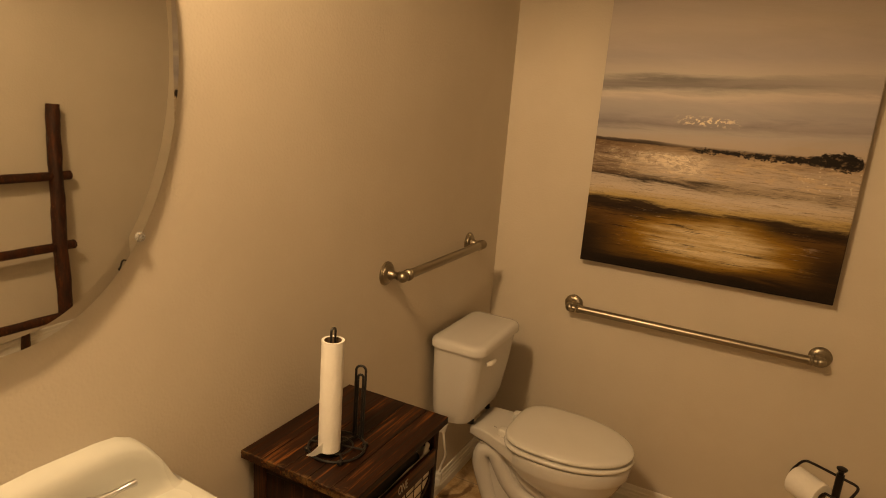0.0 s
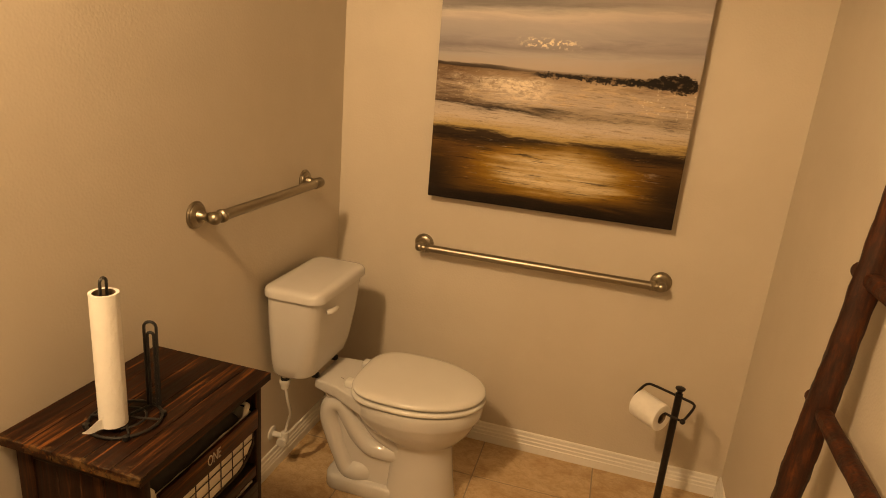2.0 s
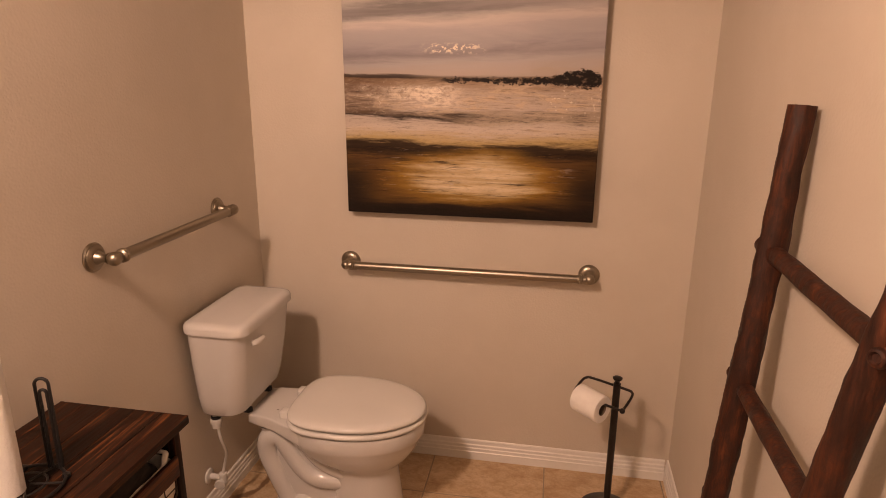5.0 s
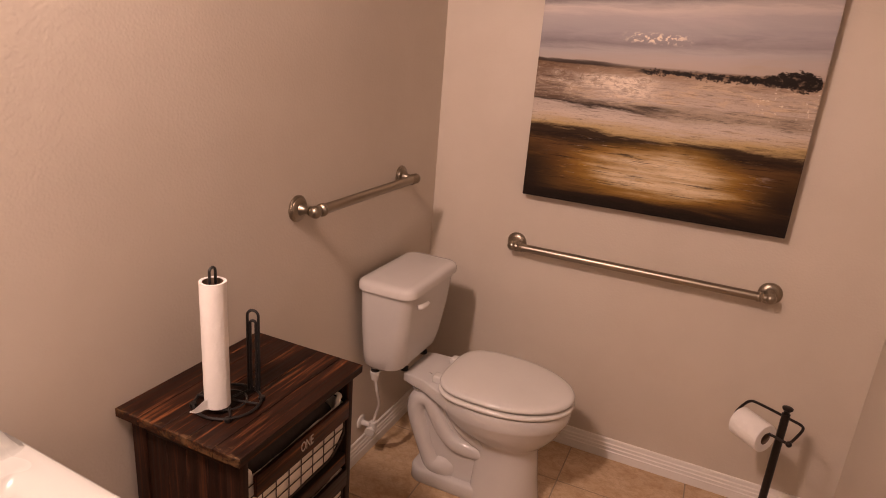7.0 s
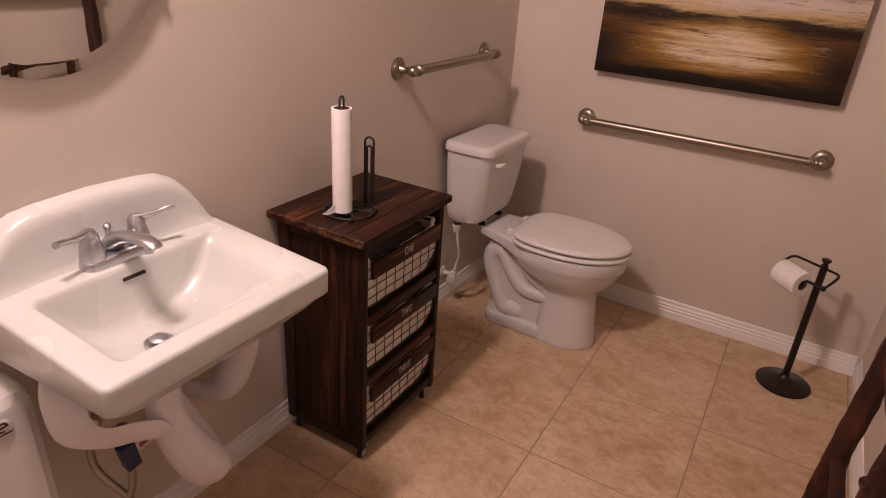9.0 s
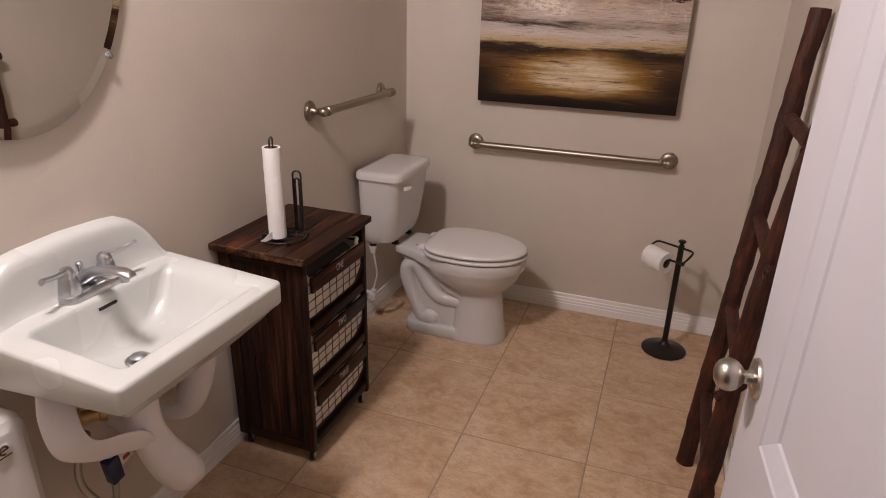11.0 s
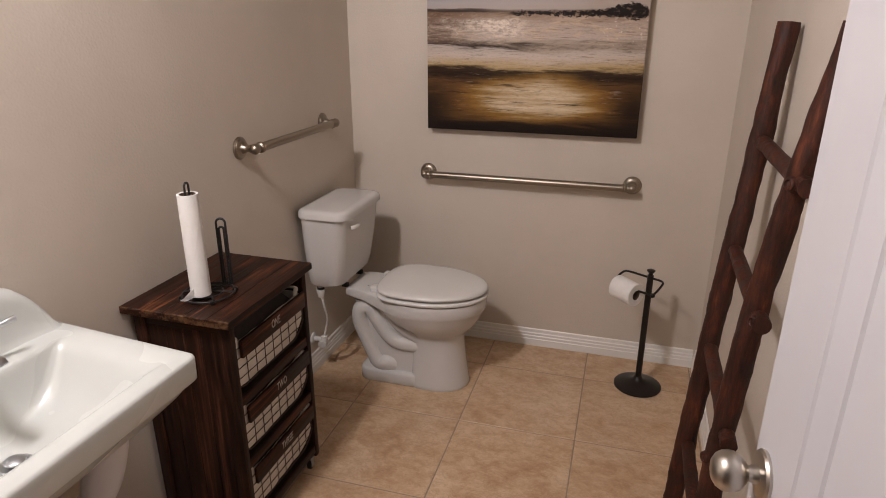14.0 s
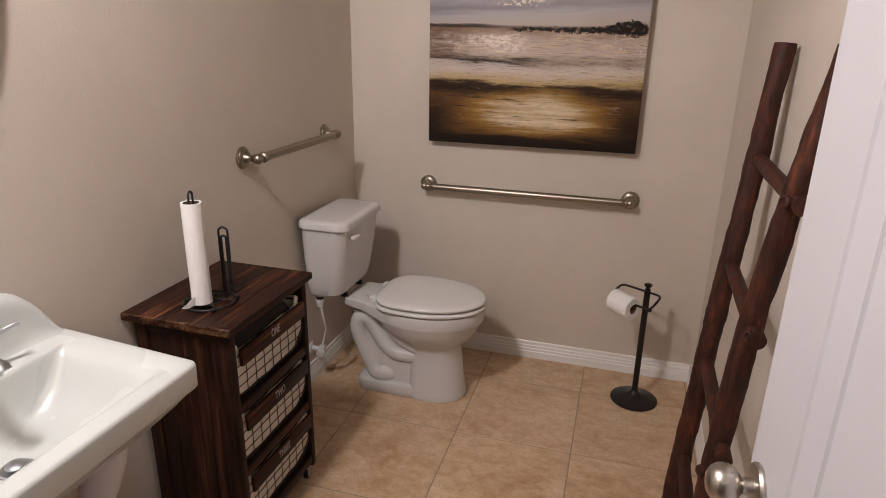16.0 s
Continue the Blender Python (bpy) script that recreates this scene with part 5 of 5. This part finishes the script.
    part("mark", slab(x + 0.0028, x + 0.0034, -2.307, -2.277, 0.583, 0.586), LOGO, heater)
    part("display", slab(x - 0.001, x + 0.002, -2.46, -2.385, 0.40, 0.46, 0.002), SLOT, heater, "small dark display window")
    for y, z in ((-2.262, 0.30), (-2.49, 0.30), (-2.49, 0.60)):
        bm = bmesh.new()
        lathe(bm, [(0.0, 0.0), (0.006, 0.0), (0.006, 0.0016), (0.0, 0.0022)], m @ Matrix.Translation((y, z, -0.0005)), 16)
        part("screw", bm, CHROME, heater)


under_sink()


# ---- toilet paper stand ----
def paper_stand():
    x, y = 1.397, -0.238
    root = thing("toilet_paper_stand", (x, y, 0), "dark bronze free-standing toilet paper holder with round base", "paper holder")
    bm = bmesh.new()
    lathe(bm, [(0.0, 0.0), (0.095, 0.0), (0.0985, 0.003), (0.098, 0.008), (0.086, 0.0135), (0.060, 0.021), (0.034, 0.029), (0.020, 0.038), (0.015, 0.048), (0.0, 0.05)], Matrix.Translation((x, y, 0)), 48)
    part("base", bm, BRONZE, root)
    bm = bmesh.new()
    lathe(bm, [(0.0, 0.04), (0.0125, 0.04), (0.0125, 0.516), (0.0, 0.517)], Matrix.Translation((x, y, 0)), 22)
    part("pole", bm, BRONZE, root)
    bm = bmesh.new()
    lathe(bm, [(0.0, 0.514), (0.0095, 0.514), (0.0085, 0.522), (0.011, 0.528), (0.0165, 0.534), (0.0165, 0.538), (0.010, 0.5415), (0.0, 0.542)], Matrix.Translation((x, y, 0)), 24)
    part("finial", bm, BRONZE, root)
    top, low, reach, far, back = 0.505, 0.474, 0.064, 0.120, 0.09
    u, v = Vector((math.cos(radians(-30)), math.sin(radians(-30)), 0)), Vector((math.sin(radians(-30)), -math.cos(radians(-30)), 0))
    o = Vector((x, y, 0))

    def at(a, b, h):
        return o + u * a + v * b + Vector((0, 0, h))

    mid = (top + low) / 2
    bm = bmesh.new()
    pts = [at(reach, back, low), at(reach + 0.001, back * 0.6, mid - 0.004), at(reach, 0.018, top - 0.004), at(reach - 0.012, 0.003, top), at(reach - 0.04, 0, top), at(0, 0, top), at(0.03 - far, 0, top), at(-far + 0.008, 0.006, top - 0.002),
           at(-far, 0.025, top - 0.010), at(-far, back * 0.75, low + 0.006), at(-far + 0.008, back, low)]
    tube(bm, smooth_path(pts, 6), 0.0046, 10)
    part("frame_rod", bm, BRONZE, root)
    bm = bmesh.new()
    tube(bm, [at(-far + 0.006, back, low), at(reach, back, low)], 0.0046, 10)
    part("roll_arm", bm, BRONZE, root)
    bm = bmesh.new()
    lathe(bm, [(0.0095 * math.sin(math.pi * k / 10), -0.0095 * math.cos(math.pi * k / 10)) for k in range(11)], Matrix.Translation(at(reach, back, low)), 18)
    part("ball_end", bm, BRONZE, root)
    roll = thing("toilet_paper_roll", at(0, back, low - 0.0145), "white toilet paper roll on the stand's arm", "toilet paper")
    n = 44

    ru, rv = Vector((math.cos(radians(-40)), math.sin(radians(-40)), -0.06)), Vector((math.sin(radians(-40)), -math.cos(radians(-40)), 0))
    centre = at(-0.05, back, low - 0.0145)

    def skew(a, b, h):
        return centre + ru * a + rv * b + Vector((0, 0, h))

    def ring(rad, a):
        return [skew(a, rad * math.cos(2 * math.pi * k / n), rad * math.sin(2 * math.pi * k / n)) for k in range(n)]

    a, b = -0.051, 0.051
    bm = bmesh.new()
    loft(bm, [ring(0.0205, a), ring(0.0455, a), ring(0.0470, a + 0.0015), ring(0.0472, (a + b) / 2), ring(0.0470, b - 0.0015), ring(0.0455, b), ring(0.0205, b)], closed=True)
    part("paper", bm, PAPER, roll)
    bm = bmesh.new()
    loft(bm, [ring(0.0204, a + 0.001), ring(0.0204, b - 0.001), ring(0.0190, b - 0.001), ring(0.0190, a + 0.001)], closed=True)
    part("core", bm, CARD, roll, "brown card core")


paper_stand()


# ---- rustic ladder of branches leaning on the wall ----
def ladder():
    root = thing("leaning_ladder", (1.51, -1.22, 0), "rustic dark brown branch ladder leaning against the wall", "ladder")
    def knots(seed):
        def f(p, t):
            v = Vector((math.cos(t) * 1.2, math.sin(t) * 1.2, p.z * 7 + seed))
            k = Vector((math.cos(t) * 2.6, math.sin(t) * 2.6, p.z * 19 + seed * 3))
            return 0.15 * noise.noise(v) + 0.10 * noise.noise(k) + 0.07 * noise.noise(k * 2.3)
        return f
    def rail(pts, seed, r0, r1):
        ps = smooth_path(pts, 26)
        ps = [p + Vector((0, 0.006 * noise.noise(Vector((seed, 0, p.z * 4))), 0)) for p in ps]
        bm = bmesh.new()
        tube(bm, ps, lambda s: r0 + (r1 - r0) * s, 22, lumps=knots(seed))
        for v in bm.verts:
            v.co.z = max(v.co.z, 0.0)
        return part("rail", bm, BRANCH, root, "rough tree-branch rail with knots", angle=60)
    far = [(1.500, -1.006, 0.0), (1.525, -0.985, 0.36), (1.552, -0.958, 0.74), (1.579, -0.945, 1.08), (1.609, -0.918, 1.482)]
    near = [(1.497, -1.452, 0.0), (1.518, -1.425, 0.32), (1.538, -1.392, 0.66), (1.559, -1.390, 0.96), (1.583, -1.420, 1.22), (1.618, -1.445, 1.482)]
    rail(far, 3.1, 0.029, 0.0265)
    rail(near, 8.7, 0.0285, 0.0235)
    for k, (z, lean) in enumerate(((0.285, 0.0), (0.602, 0.01), (0.900, 0.004), (1.192, 0.006))):
        def at(pts):
            for a, b in zip(pts, pts[1:]):
                if a[2] <= z <= b[2]:
                    s = (z - a[2]) / (b[2] - a[2])
                    return Vector(a).lerp(Vector(b), s)
        a, b = at(far), at(near)
        a, b = a + Vector((0.004, 0.062, 0)), b + Vector((0.004, -0.062, lean))
        bm = bmesh.new()
        ps = [a.lerp(b, i / 24) for i in range(25)]
        seed = k * 5.0
        tube(bm, ps, 0.0185, 14, lumps=lambda p, t: 0.10 * noise.noise(Vector((math.cos(t) * 1.5, math.sin(t) * 1.5 + seed, p.y * 14))))
        part("rung", bm, RUNG, root)
    for s, (x, y, z) in enumerate(((1.572, -1.432, 0.905), (1.53, -1.405, 0.54), (1.585, -1.45, 1.2))):
        bm = bmesh.new()
        lathe(bm, [(0.0, 0.0), (0.0145, 0.0), (0.0125, 0.006), (0.0085, 0.008), (0.006, 0.0045), (0.0, 0.004)], axis((x - 0.025, y - 0.006, z), (-0.85, -0.5, 0.1)), 14)
        part("knot", bm, BRANCH, root)


RUNG = bark("stained rung")
ladder()


# ---- rust stain on the floor by the valve, tiles last ----
def floor():
    root = structure("floor", slab(HX0 - TH, HX1 + TH, HS - TH, TH, -0.12, -0.0014), GROUT, "tan stone-look ceramic tile floor", "floor")
    turn = radians(0.6)
    e, f = Vector((math.cos(turn), math.sin(turn))), Vector((-math.sin(turn), math.cos(turn)))
    o, pitch, gap = Vector((0.726, -0.704)), 0.450, 0.005

    def clip(poly, nx, ny, d):
        out = []
        for i, p in enumerate(poly):
            q = poly[(i + 1) % len(poly)]
            a, b = p.x * nx + p.y * ny - d, q.x * nx + q.y * ny - d
            if a <= 0:
                out.append(p)
            if a * b < 0:
                out.append(p.lerp(q, a / (a - b)))
        return out

    def lay(x0, x1, y0, y1):
        for i in range(-8, 9):
            for j in range(-10, 4):
                c = o + e * (pitch * (i + 0.5)) + f * (pitch * (j + 0.5))
                h = (pitch - gap) / 2
                poly = [c + e * (sx * h) + f * (sy * h) for sx, sy in ((-1, -1), (1, -1), (1, 1), (-1, 1))]
                for n in ((1, 0, x1), (-1, 0, -x0), (0, 1, y1), (0, -1, -y0)):
                    poly = clip(poly, *n)
                    if len(poly) < 3:
                        break
                if len(poly) < 3:
                    continue
                mid = sum(poly, Vector((0, 0))) / len(poly)
                rise = 0.0008 * noise.noise(Vector((i * 3.1, j * 2.7, 0)))
                bm = bmesh.new()
                rings = []
                for z, d in ((-0.004, 0.0), (-0.0012 + rise, 0.0), (0.0 + rise, 0.0016)):
                    ring = []
                    for p in poly:
                        w = p - mid
                        k = 1 - d / max(w.length, 0.01)
                        q = mid + w * k
                        ring.append(Vector((q.x, q.y, z)))
                    rings.append(ring)
                loft(bm, rings)
                part("tile", bm, TILE, root, angle=12)

    lay(0.0, W, S, 0.0)
    lay(DX0, DX1, S - TH, S - 0.004)
    lay(HX0, HX1, HS, S - TH - 0.004)


floor()
